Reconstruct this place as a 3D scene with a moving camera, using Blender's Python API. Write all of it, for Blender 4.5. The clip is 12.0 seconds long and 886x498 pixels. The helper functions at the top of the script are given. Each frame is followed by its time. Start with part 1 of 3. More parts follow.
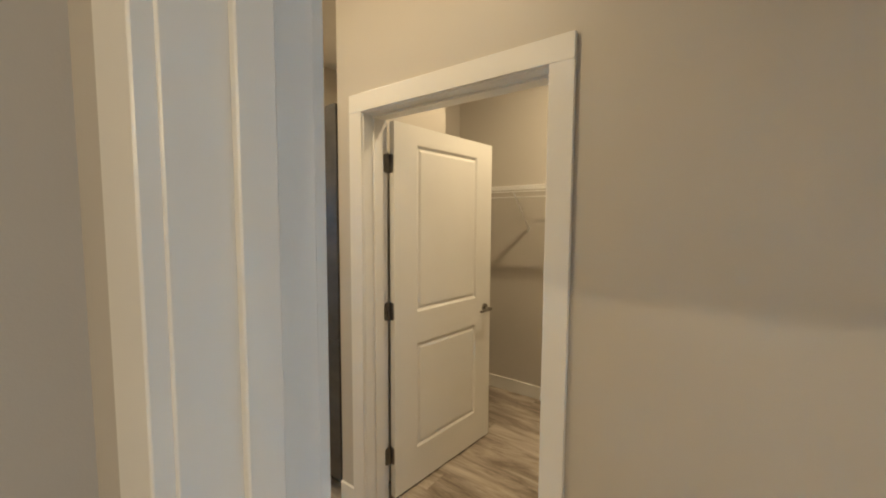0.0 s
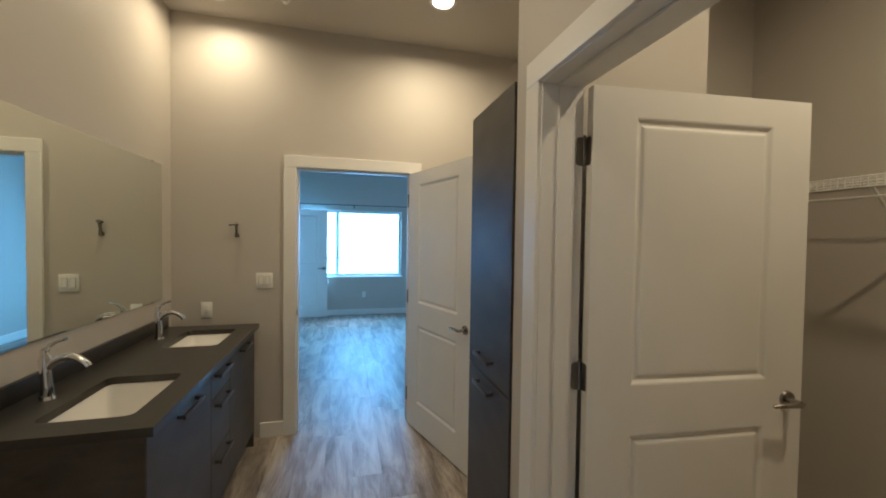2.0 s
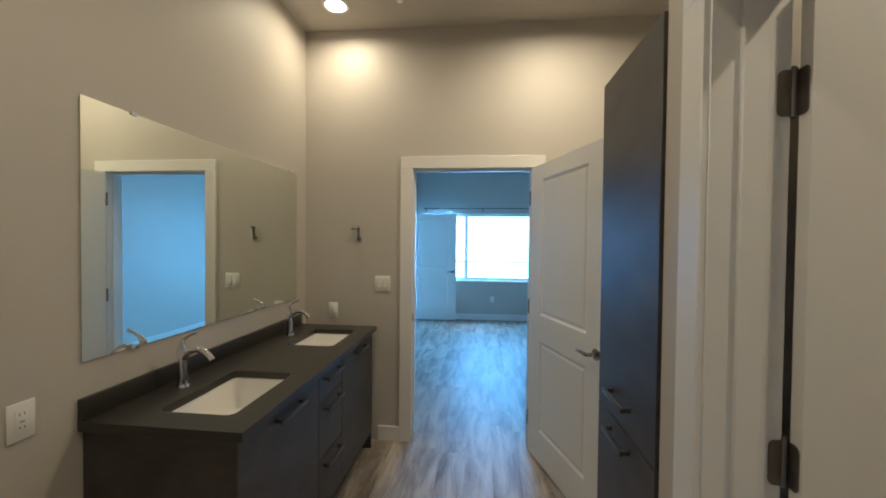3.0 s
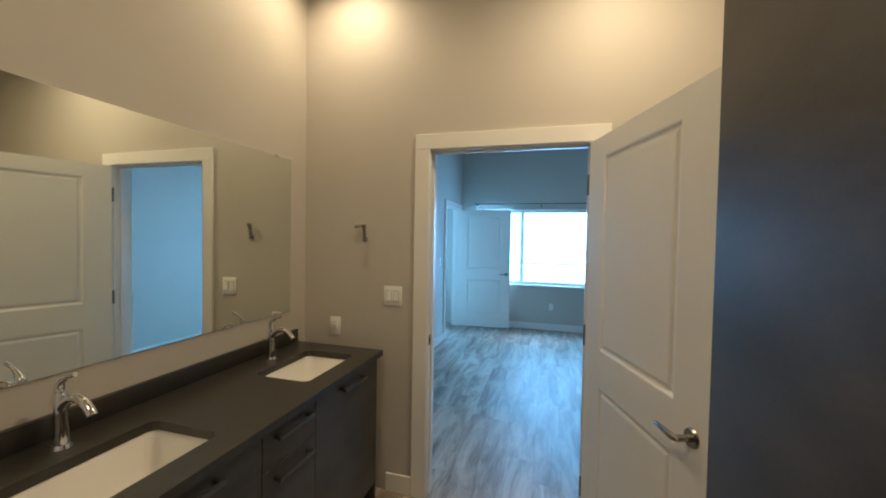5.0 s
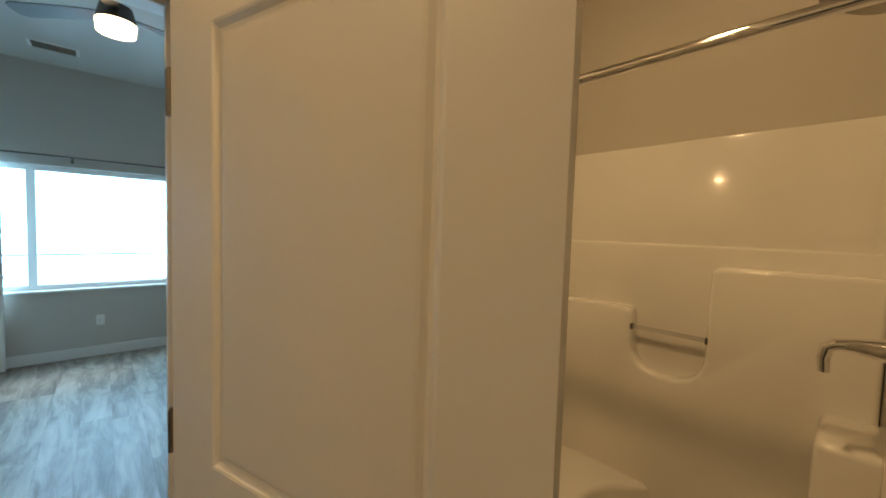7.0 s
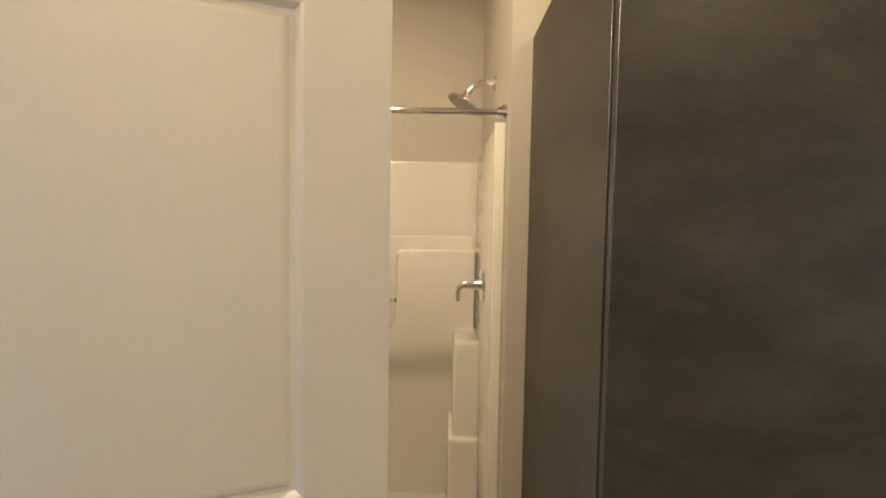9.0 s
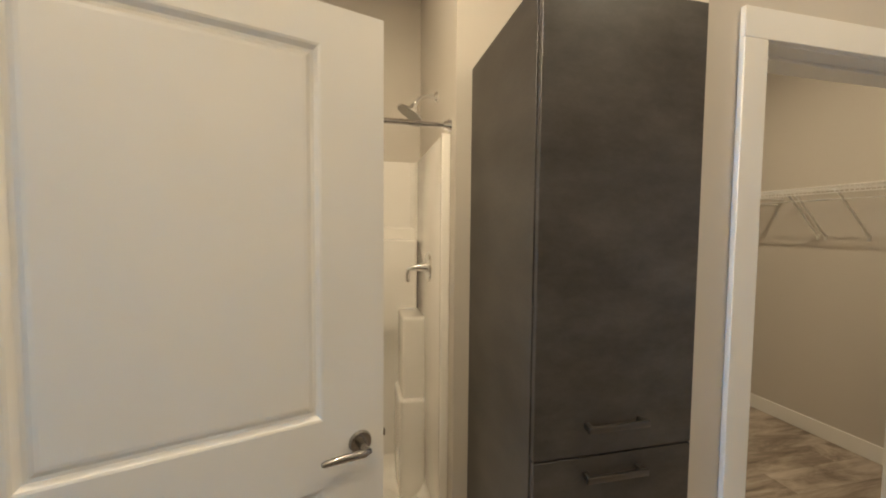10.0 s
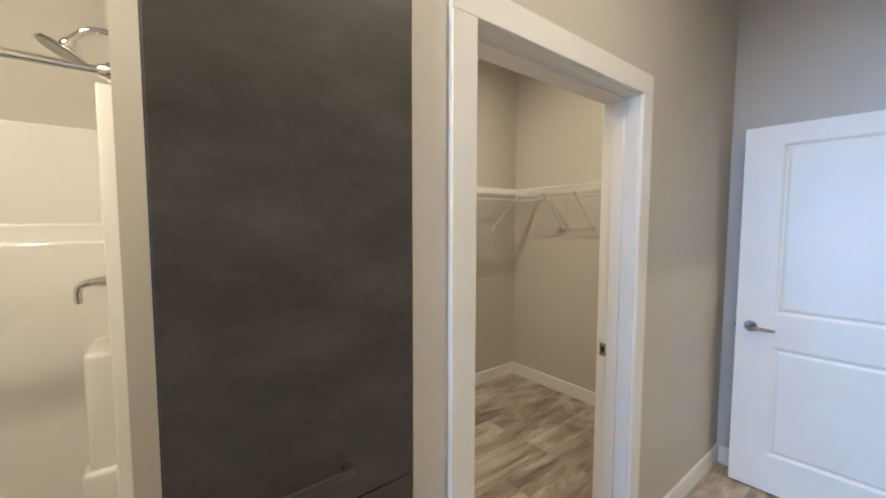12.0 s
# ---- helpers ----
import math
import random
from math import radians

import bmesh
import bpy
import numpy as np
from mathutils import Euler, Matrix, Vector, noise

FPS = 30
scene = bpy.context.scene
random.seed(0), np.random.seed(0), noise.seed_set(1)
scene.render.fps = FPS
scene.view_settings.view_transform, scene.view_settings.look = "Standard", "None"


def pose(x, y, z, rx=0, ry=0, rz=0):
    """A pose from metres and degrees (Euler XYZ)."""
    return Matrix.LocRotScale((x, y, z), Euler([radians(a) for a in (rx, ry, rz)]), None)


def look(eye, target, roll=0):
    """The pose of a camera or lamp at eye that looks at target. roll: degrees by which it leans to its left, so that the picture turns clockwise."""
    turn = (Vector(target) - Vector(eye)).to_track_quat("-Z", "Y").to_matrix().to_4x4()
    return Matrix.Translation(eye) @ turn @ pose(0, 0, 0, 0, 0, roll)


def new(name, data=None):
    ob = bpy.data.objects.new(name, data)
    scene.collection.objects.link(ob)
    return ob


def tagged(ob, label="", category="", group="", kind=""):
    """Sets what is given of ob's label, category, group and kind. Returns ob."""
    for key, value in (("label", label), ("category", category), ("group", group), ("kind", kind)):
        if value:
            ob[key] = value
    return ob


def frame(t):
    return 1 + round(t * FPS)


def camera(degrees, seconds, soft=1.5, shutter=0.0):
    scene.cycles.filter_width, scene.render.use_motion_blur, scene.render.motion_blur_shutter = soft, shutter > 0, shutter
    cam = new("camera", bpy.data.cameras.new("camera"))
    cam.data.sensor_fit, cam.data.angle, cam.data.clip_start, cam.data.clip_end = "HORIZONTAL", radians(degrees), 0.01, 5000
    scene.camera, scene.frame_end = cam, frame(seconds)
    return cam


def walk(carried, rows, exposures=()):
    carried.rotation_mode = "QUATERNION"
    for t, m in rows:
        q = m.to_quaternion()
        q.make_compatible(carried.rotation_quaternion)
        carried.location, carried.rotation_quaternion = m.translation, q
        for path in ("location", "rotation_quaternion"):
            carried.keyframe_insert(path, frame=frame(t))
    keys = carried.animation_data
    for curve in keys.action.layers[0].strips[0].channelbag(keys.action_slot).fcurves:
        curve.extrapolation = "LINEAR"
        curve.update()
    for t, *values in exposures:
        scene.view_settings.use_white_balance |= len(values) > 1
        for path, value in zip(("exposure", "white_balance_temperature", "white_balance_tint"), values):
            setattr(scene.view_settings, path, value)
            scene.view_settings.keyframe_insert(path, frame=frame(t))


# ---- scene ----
cam = camera(98.9, 12.0, soft=1.9)
PATH = [
    (0, (0.567, -0.091, 1.523), (2.166, 1.101, 1.378), 0.3),
    (0.5, (0.741, -0.059, 1.508), (2.148, 1.36, 1.416), 0.7),
    (1, (0.955, -0.029, 1.502), (2.085, 1.62, 1.439), 0.9),
    (1.5, (1.093, 0.046, 1.511), (1.914, 1.869, 1.455), 0.9),
    (2, (1.198, 0.176, 1.512), (1.694, 2.112, 1.462), 0.8),
    (2.5, (1.272, 0.322, 1.506), (1.393, 2.318, 1.467), 0.7),
    (3, (1.35, 0.464, 1.504), (1.144, 2.453, 1.467), 0.6),
    (3.2, (1.359, 0.512, 1.508), (1.056, 2.488, 1.463), 0.5),
    (4.8, (1.484, 1.062, 1.526), (0.918, 2.98, 1.471), 0.9),
    (5, (1.505, 1.155, 1.534), (0.963, 3.079, 1.479), 1.0),
    (5.5, (1.498, 1.404, 1.525), (1.15, 3.373, 1.451), 1.1),
    (6, (1.455, 1.685, 1.543), (1.58, 3.677, 1.427), 1.2),
    (6.5, (1.477, 1.968, 1.526), (2.181, 3.835, 1.397), 1.5),
    (7, (1.574, 2.182, 1.537), (2.911, 3.665, 1.43), 1.8),
    (7.5, (1.628, 2.279, 1.542), (3.486, 3.015, 1.458), 1.6),
    (7.7, (1.606, 2.282, 1.532), (3.538, 2.79, 1.465), 1.6),
    (9.3, (1.103, 2.329, 1.52), (3.097, 2.205, 1.423), 0.8),
    (9.5, (1.039, 2.39, 1.513), (3.023, 2.162, 1.412), 0.7),
    (10, (0.941, 2.479, 1.498), (2.887, 2.03, 1.394), 0.5),
    (10.5, (0.89, 2.479, 1.483), (2.781, 1.836, 1.383), 0.4),
    (11, (0.89, 2.392, 1.485), (2.691, 1.53, 1.37), 0.3),
    (11.5, (0.965, 2.247, 1.484), (2.642, 1.164, 1.356), 0.1),
    (12, (1.058, 2.032, 1.508), (2.635, 0.809, 1.375), 0.1),
]
EXPOSURES = [(0.0, 0.84, 6800, 10), (0.5, 0.6, 6600, 10), (1.0, 0.05, 6000, 12), (1.5, 0.0, 6200, 11), (3.0, -0.05, 5800, 9), (5.0, -0.03, 6600, 11), (5.5, -0.1, 6700, 12), (6.0, 0.07, 7500, 14), (6.5, -0.27, 8500, 16), (7.0, -0.27, 9900, 18), (7.5, 0.2, 8400, 18),
             (9.3, 0.7, 6600, 12), (10.5, 0.72, 5950, 12), (11.5, 0.92, 5800, 12), (12.0, 1.05, 5500, 11)]
walk(cam, [(t, look(eye, target, roll)) for t, eye, target, roll in PATH], EXPOSURES)

# ---- world and lights ----
CEIL = 3.086
world = bpy.data.worlds.new("sky")
scene.world = world
world.use_nodes = True
wn = world.node_tree.nodes
sky = wn.new("ShaderNodeTexSky")
sky.sky_type, sky.sun_disc = "NISHITA", False
sky.sun_elevation, sky.sun_rotation = radians(40), radians(150)
wn["Background"].inputs["Strength"].default_value = 0.1
world.node_tree.links.new(sky.outputs["Color"], wn["Background"].inputs["Color"])

DAY = (0.155, 0.51, 1.0)
WARM = (1.0, 0.80, 0.505)


def lamp_area(name, m, sx, sy, power, colour, spread=180, disk=False):
    li = bpy.data.lights.new(name, "AREA")
    li.shape = "DISK" if disk else "RECTANGLE"
    li.size, li.size_y, li.energy, li.color, li.spread = sx, sy, power, colour, radians(spread)
    ob = new(name, li)
    ob.matrix_world = m
    return ob


sun_data = bpy.data.lights.new("sun", "SUN")
sun_data.energy, sun_data.angle, sun_data.color = 0.8, radians(10), (1.0, 0.95, 0.88)
sun = new("sun", sun_data)
sun.matrix_world = look((0, 0, 20), (-6, -12, 0))

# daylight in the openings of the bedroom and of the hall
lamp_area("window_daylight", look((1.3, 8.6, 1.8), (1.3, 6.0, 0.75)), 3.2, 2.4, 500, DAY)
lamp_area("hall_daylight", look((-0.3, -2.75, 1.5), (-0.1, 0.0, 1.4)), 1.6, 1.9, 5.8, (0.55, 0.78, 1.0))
# third entry is an unseen lamp, added to brighten the near end
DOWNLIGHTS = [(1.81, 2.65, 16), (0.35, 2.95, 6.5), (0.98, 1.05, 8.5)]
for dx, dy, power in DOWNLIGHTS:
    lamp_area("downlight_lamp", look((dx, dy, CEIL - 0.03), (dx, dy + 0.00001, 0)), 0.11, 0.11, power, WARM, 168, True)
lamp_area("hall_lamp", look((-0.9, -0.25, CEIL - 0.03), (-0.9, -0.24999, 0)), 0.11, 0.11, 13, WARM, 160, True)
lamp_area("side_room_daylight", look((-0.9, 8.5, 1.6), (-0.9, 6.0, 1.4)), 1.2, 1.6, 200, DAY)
lamp_area("closet_lamp", look((2.75, 0.55, CEIL - 0.06), (2.75, 0.55001, 0)), 0.07, 0.07, 13, WARM, 170, True)
lamp_area("fan_lamp", look((1.66, 5.5, 2.715), (1.66, 5.50001, 0)), 0.16, 0.16, 3.5, WARM, 170, True)


# ---- materials ----
def mat(name, colour, rough=0.5, metal=0.0, vary=0.06, scale=6.0, bump=0.0, bump_scale=200.0, tone=None, stretch=(1, 1, 1), coat=0.0, grit=0.5):
    m = bpy.data.materials.new(name)
    m.use_nodes = True
    nt = m.node_tree
    b = nt.nodes["Principled BSDF"]
    b.inputs["Roughness"].default_value = rough
    b.inputs["Metallic"].default_value = metal
    b.inputs["Coat Weight"].default_value = coat
    tc = nt.nodes.new("ShaderNodeTexCoord")
    mp = nt.nodes.new("ShaderNodeMapping")
    mp.inputs["Scale"].default_value = stretch
    nt.links.new(tc.outputs["Object"], mp.inputs["Vector"])
    n1 = nt.nodes.new("ShaderNodeTexNoise")
    n1.inputs["Scale"].default_value, n1.inputs["Detail"].default_value = scale, 7
    n1.inputs["Roughness"].default_value = grit
    nt.links.new(mp.outputs["Vector"], n1.inputs["Vector"])
    ramp = nt.nodes.new("ShaderNodeValToRGB")
    other = tone or tuple(c * (1 - vary * 2) for c in colour)
    ramp.color_ramp.elements[0].color, ramp.color_ramp.elements[0].position = (*other, 1), 0.3
    ramp.color_ramp.elements[1].color, ramp.color_ramp.elements[1].position = (*colour, 1), 0.68
    nt.links.new(n1.outputs["Fac"], ramp.inputs["Fac"])
    nt.links.new(ramp.outputs["Color"], b.inputs["Base Color"])
    mr = nt.nodes.new("ShaderNodeMapRange")
    mr.inputs["To Min"].default_value, mr.inputs["To Max"].default_value = max(rough - 0.06, 0.02), min(rough + 0.06, 1)
    n3 = nt.nodes.new("ShaderNodeTexNoise")
    n3.inputs["Scale"].default_value = scale * 4
    nt.links.new(mp.outputs["Vector"], n3.inputs["Vector"])
    nt.links.new(n3.outputs["Fac"], mr.inputs["Value"])
    nt.links.new(mr.outputs["Result"], b.inputs["Roughness"])
    if bump:
        n2 = nt.nodes.new("ShaderNodeTexNoise")
        n2.inputs["Scale"].default_value, n2.inputs["Detail"].default_value = bump_scale, 3
        nt.links.new(tc.outputs["Object"], n2.inputs["Vector"])
        bp = nt.nodes.new("ShaderNodeBump")
        bp.inputs["Strength"].default_value, bp.inputs["Distance"].default_value = bump, 0.002
        nt.links.new(n2.outputs["Fac"], bp.inputs["Height"])
        nt.links.new(bp.outputs["Normal"], b.inputs["Normal"])
    return m


def glow(name, colour, strength):
    m = bpy.data.materials.new(name)
    m.use_nodes = True
    b = m.node_tree.nodes["Principled BSDF"]
    b.inputs["Base Color"].default_value = (*colour, 1)
    b.inputs["Emission Color"].default_value = (*colour, 1)
    b.inputs["Emission Strength"].default_value = strength
    return m


def plank_material():
    m = bpy.data.materials.new("vinyl_plank")
    m.use_nodes = True
    nt = m.node_tree
    b = nt.nodes["Principled BSDF"]
    tc = nt.nodes.new("ShaderNodeTexCoord")
    info = nt.nodes.new("ShaderNodeObjectInfo")
    off = nt.nodes.new("ShaderNodeVectorMath")
    off.operation = "MULTIPLY_ADD"
    off.inputs[1].default_value = (1, 1, 1)
    comb = nt.nodes.new("ShaderNodeMath")
    comb.operation = "MULTIPLY"
    comb.inputs[1].default_value = 37.0
    nt.links.new(info.outputs["Random"], comb.inputs[0])
    nt.links.new(tc.outputs["Object"], off.inputs[0])
    nt.links.new(comb.outputs[0], off.inputs[2])
    mp = nt.nodes.new("ShaderNodeMapping")
    mp.inputs["Scale"].default_value = (6.5, 1.5, 1)
    nt.links.new(off.outputs[0], mp.inputs["Vector"])
    blotch = nt.nodes.new("ShaderNodeTexNoise")
    blotch.inputs["Scale"].default_value, blotch.inputs["Detail"].default_value, blotch.inputs["Roughness"].default_value = 1.3, 8, 0.68
    blotch.inputs["Distortion"].default_value = 0.6
    nt.links.new(mp.outputs["Vector"], blotch.inputs["Vector"])
    grain = nt.nodes.new("ShaderNodeTexNoise")
    grain.inputs["Scale"].default_value, grain.inputs["Detail"].default_value = 7.0, 6
    mp2 = nt.nodes.new("ShaderNodeMapping")
    mp2.inputs["Scale"].default_value = (16, 0.8, 1)
    nt.links.new(off.outputs[0], mp2.inputs["Vector"])
    nt.links.new(mp2.outputs["Vector"], grain.inputs["Vector"])
    add = nt.nodes.new("ShaderNodeMix")
    add.inputs["Factor"].default_value = 0.14
    nt.links.new(blotch.outputs["Fac"], add.inputs["A"])
    nt.links.new(grain.outputs["Fac"], add.inputs["B"])
    add2 = nt.nodes.new("ShaderNodeMath")
    add2.operation = "MULTIPLY_ADD"
    add2.inputs[1].default_value, add2.inputs[2].default_value = 0.07, -0.035
    nt.links.new(info.outputs["Random"], add2.inputs[0])
    tot = nt.nodes.new("ShaderNodeMath")
    nt.links.new(add.outputs["Result"], tot.inputs[0])
    nt.links.new(add2.outputs[0], tot.inputs[1])
    ramp = nt.nodes.new("ShaderNodeValToRGB")
    e = ramp.color_ramp.elements
    e[0].position, e[0].color = 0.34, (0.12, 0.095, 0.073, 1)
    e[1].position, e[1].color = 0.66, (0.54, 0.48, 0.415, 1)
    k = e.new(0.46)
    k.color = (0.28, 0.23, 0.185, 1)
    k = e.new(0.54)
    k.color = (0.40, 0.34, 0.28, 1)
    nt.links.new(tot.outputs[0], ramp.inputs["Fac"])
    nt.links.new(ramp.outputs["Color"], b.inputs["Base Color"])
    b.inputs["Roughness"].default_value = 0.42
    bp = nt.nodes.new("ShaderNodeBump")
    bp.inputs["Strength"].default_value, bp.inputs["Distance"].default_value = 0.25, 0.002
    nt.links.new(grain.outputs["Fac"], bp.inputs["Height"])
    nt.links.new(bp.outputs["Normal"], b.inputs["Normal"])
    return m


PAINT = mat("greige_wall_paint", (0.56, 0.52, 0.465), 0.55, vary=0.02, scale=1.5, bump=0.12, bump_scale=260)
CEILING = mat("ceiling_paint", (0.60, 0.56, 0.51), 0.85, vary=0.02, scale=1.5, bump=0.25, bump_scale=140)
WHITE = mat("white_trim_paint", (0.82, 0.80, 0.76), 0.36, vary=0.02, scale=3, bump=0.04, bump_scale=90)
DOORW = mat("white_door_paint", (0.82, 0.80, 0.755), 0.38, vary=0.02, scale=2.5, bump=0.06, bump_scale=120)
PLASTIC = mat("white_plastic", (0.84, 0.83, 0.79), 0.3, vary=0.01)
ACRYLIC = mat("gloss_white_acrylic", (0.80, 0.775, 0.735), 0.14, vary=0.01, coat=0.3)
CERAMIC = mat("white_ceramic", (0.85, 0.83, 0.79), 0.08, vary=0.01, coat=0.5)
CHROME = mat("chrome", (0.86, 0.86, 0.87), 0.07, 1.0, vary=0.01)
NICKEL = mat("satin_nickel", (0.36, 0.335, 0.31), 0.25, 1.0, vary=0.03)
HINGE = mat("dull_hinge_nickel", (0.26, 0.24, 0.215), 0.42, 1.0, vary=0.05)
# plain grey plastic, also the painted shadow gap round switch rockers
GREYP_GAP_SHADE = mat("grey_plastic_and_gap_shade", (0.45, 0.44, 0.41), 0.5, vary=0.02)
BRONZE = mat("dark_handle_metal", (0.15, 0.138, 0.128), 0.32, 0.9, vary=0.03)
STONE = mat("dark_quartz", (0.038, 0.035, 0.0315), 0.3, vary=0.09, scale=45)
LAMINATE = mat("dark_slate_laminate", (0.084, 0.075, 0.067), 0.46, scale=2.8, tone=(0.028, 0.024, 0.021), stretch=(1, 1, 2.2), grit=0.72, bump=0.06, bump_scale=120)
# near-black that paints shade into gaps, holes and toe recesses
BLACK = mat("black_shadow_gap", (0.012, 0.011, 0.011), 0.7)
WIRE = mat("white_vinyl_wire", (0.82, 0.81, 0.78), 0.35, vary=0.01)
BLADE = mat("fan_blade_wood", (0.09, 0.075, 0.06), 0.45, vary=0.1)
LENS = glow("lamp_lens", (1.0, 0.86, 0.66), 14)
PLANK = plank_material()
UNDER = mat("subfloor", (0.07, 0.06, 0.05), 0.8)
mirror_m = bpy.data.materials.new("mirror_silver")
mirror_m.use_nodes = True
mb = mirror_m.node_tree.nodes["Principled BSDF"]
mb.inputs["Metallic"].default_value, mb.inputs["Roughness"].default_value = 1.0, 0.015
mb.inputs["Base Color"].default_value = (0.88, 0.92, 0.86, 1)
GLASS = bpy.data.materials.new("clear_glass")
GLASS.use_nodes = True
gb = GLASS.node_tree.nodes["Principled BSDF"]
gb.inputs["Transmission Weight"].default_value, gb.inputs["Roughness"].default_value, gb.inputs["IOR"].default_value = 1.0, 0.0, 1.45
CLEAR = bpy.data.materials.new("clear_acrylic")
CLEAR.use_nodes = True
cb = CLEAR.node_tree.nodes["Principled BSDF"]
cb.inputs["Transmission Weight"].default_value, cb.inputs["Roughness"].default_value, cb.inputs["IOR"].default_value = 0.95, 0.03, 1.49


# ---- mesh helpers ----
def box(bm, x0, x1, y0, y1, z0, z1, bevel=0.0, seg=2):
    r = bmesh.ops.create_cube(bm, size=1.0)
    vs = r["verts"]
    for v in vs:
        v.co = Vector(((x0 + x1) / 2 + v.co.x * (x1 - x0), (y0 + y1) / 2 + v.co.y * (y1 - y0), (z0 + z1) / 2 + v.co.z * (z1 - z0)))
    if bevel:
        es = list({e for v in vs for e in v.link_edges})
        bmesh.ops.bevel(bm, geom=es, offset=bevel, segments=seg, affect="EDGES", profile=0.5)
    return bm


def boxes(*specs, bevel=0.0, seg=2):
    bm = bmesh.new()
    for s in specs:
        box(bm, *s, bevel=bevel, seg=seg)
    return bm


def rod(bm, a, b, r, n=16, r2=None):
    a, b = Vector(a), Vector(b)
    d = b - a
    m = Matrix.Translation((a + b) / 2) @ d.to_track_quat("Z", "Y").to_matrix().to_4x4()
    bmesh.ops.create_cone(bm, cap_ends=True, segments=n, radius1=r, radius2=r if r2 is None else r2, depth=d.length, matrix=m)
    return bm


def tube(bm, pts, radii, n=14):
    """A round tube along pts with a radius at each."""
    rings = []
    pts = [Vector(p) for p in pts]
    dirs = [(pts[min(i + 1, len(pts) - 1)] - pts[max(i - 1, 0)]).normalized() for i in range(len(pts))]
    ref = min((Vector((1, 0, 0)), Vector((0, 1, 0)), Vector((0, 0, 1))), key=lambda a: sum(abs(a.dot(d)) for d in dirs))
    for i, (p, d) in enumerate(zip(pts, dirs)):
        u = (ref - d * ref.dot(d)).normalized()
        v = d.cross(u)
        rings.append([bm.verts.new(p + u * (radii[i] * math.cos(2 * math.pi * k / n)) + v * (radii[i] * math.sin(2 * math.pi * k / n))) for k in range(n)])
    for a, b in zip(rings, rings[1:]):
        for k in range(n):
            bm.faces.new((a[k], a[(k + 1) % n], b[(k + 1) % n], b[k]))
    bm.faces.new(rings[0][::-1])
    bm.faces.new(rings[-1])
    return bm


def prism(bm, outline, axis, lo, hi, bevel=0.0, seg=3):
    """A closed outline in the plane across axis, drawn out from lo to hi."""
    def put(p, q, h):
        return {"x": (h, p, q), "y": (p, h, q), "z": (p, q, h)}[axis]
    a = [bm.verts.new(put(p, q, lo)) for p, q in outline]
    b = [bm.verts.new(put(p, q, hi)) for p, q in outline]
    n = len(outline)
    fs = [bm.faces.new(a), bm.faces.new(b[::-1])]
    for i in range(n):
        fs.append(bm.faces.new((a[i], b[i], b[(i + 1) % n], a[(i + 1) % n])))
    bmesh.ops.recalc_face_normals(bm, faces=fs)
    if bevel:
        bmesh.ops.bevel(bm, geom=list({e for f in fs for e in f.edges}), offset=bevel, segments=seg, affect="EDGES", profile=0.5)
    return bm


def rrect(x0, x1, y0, y1, r, n=5):
    out = []
    for cx, cy, a in ((x1 - r, y1 - r, 0), (x0 + r, y1 - r, 90), (x0 + r, y0 + r, 180), (x1 - r, y0 + r, 270)):
        for k in range(n + 1):
            t = radians(a + 90 * k / n)
            out.append((cx + r * math.cos(t), cy + r * math.sin(t)))
    return out


def mesh_of(name, bm, material, smooth=False):
    bmesh.ops.recalc_face_normals(bm, faces=bm.faces[:])
    me = bpy.data.meshes.new(name)
    bm.to_mesh(me)
    bm.free()
    me.materials.append(material)
    if smooth:
        me.shade_smooth()
        me.set_sharp_from_angle(angle=radians(40))
    return me


def part(name, bm, material, parent, label="", smooth=True):
    ob = new(name, mesh_of(name, bm, material, smooth))
    ob.parent = parent
    if label:
        tagged(ob, label)
    return ob


def solid(name, bm, material, label="", category="", kind="structure", group="", smooth=False):
    return tagged(new(name, mesh_of(name, bm, material, smooth)), label, category, group, kind)


def thing(name, m, label, category, group="", kind=""):
    ob = new(name)
    ob.empty_display_size = 0.1
    ob.matrix_world = m
    return tagged(ob, label, category, group, kind)


# ---- structure ----
H = CEIL
WALL = "warm grey painted plaster wall"


def wall(name, *specs, label=WALL):
    return solid(name, boxes(*specs), PAINT, label, "wall")


wall("wall_vanity", (-0.12, 0, 0.62, 3.25, 0, H))
wall("wall_hall_end", (-1.6, 0.668, 0.50, 0.62, 0, H))
wall("wall_entry", (0.668, 0.786, 0.242, 0.62, 0, H), (0.668, 0.786, -0.705, 0.242, 2.055, H), (0.668, 0.786, -2.2, -0.705, 0, H))
wall("wall_near", (0.786, 1.83, -0.90, -0.78, 0, H))
wall("wall_closet_side", (1.83, 1.97, -0.96, 0.394, 0, H), (1.83, 1.97, 0.394, 1.343, 2.055, H), (1.83, 1.97, 1.343, 1.527, 0, H))
wall("wall_recess_side", (1.97, 2.40, 1.43, 1.527, 0, H))
wall("wall_recess_back", (2.40, 2.625, 1.43, 1.98, 0, H))
wall("wall_shower_partition", (2.40, 3.24, 1.98, 2.095, 0, H))
wall("wall_shower_back", (3.24, 3.36, 2.095, 3.25, 0, H))
wall("wall_closet_back", (3.60, 3.72, -0.96, 2.095, 0, H))
wall("wall_closet_end", (3.24, 3.60, 1.98, 2.095, 0, H))
wall("wall_closet_near", (1.97, 3.60, -0.96, -0.84, 0, H))
wall("wall_bedroom_door", (-0.15, 0.819, 3.25, 3.37, 0, H), (0.819, 1.716, 3.25, 3.37, 2.055, H), (1.716, 3.47, 3.25, 3.37, 0, H))
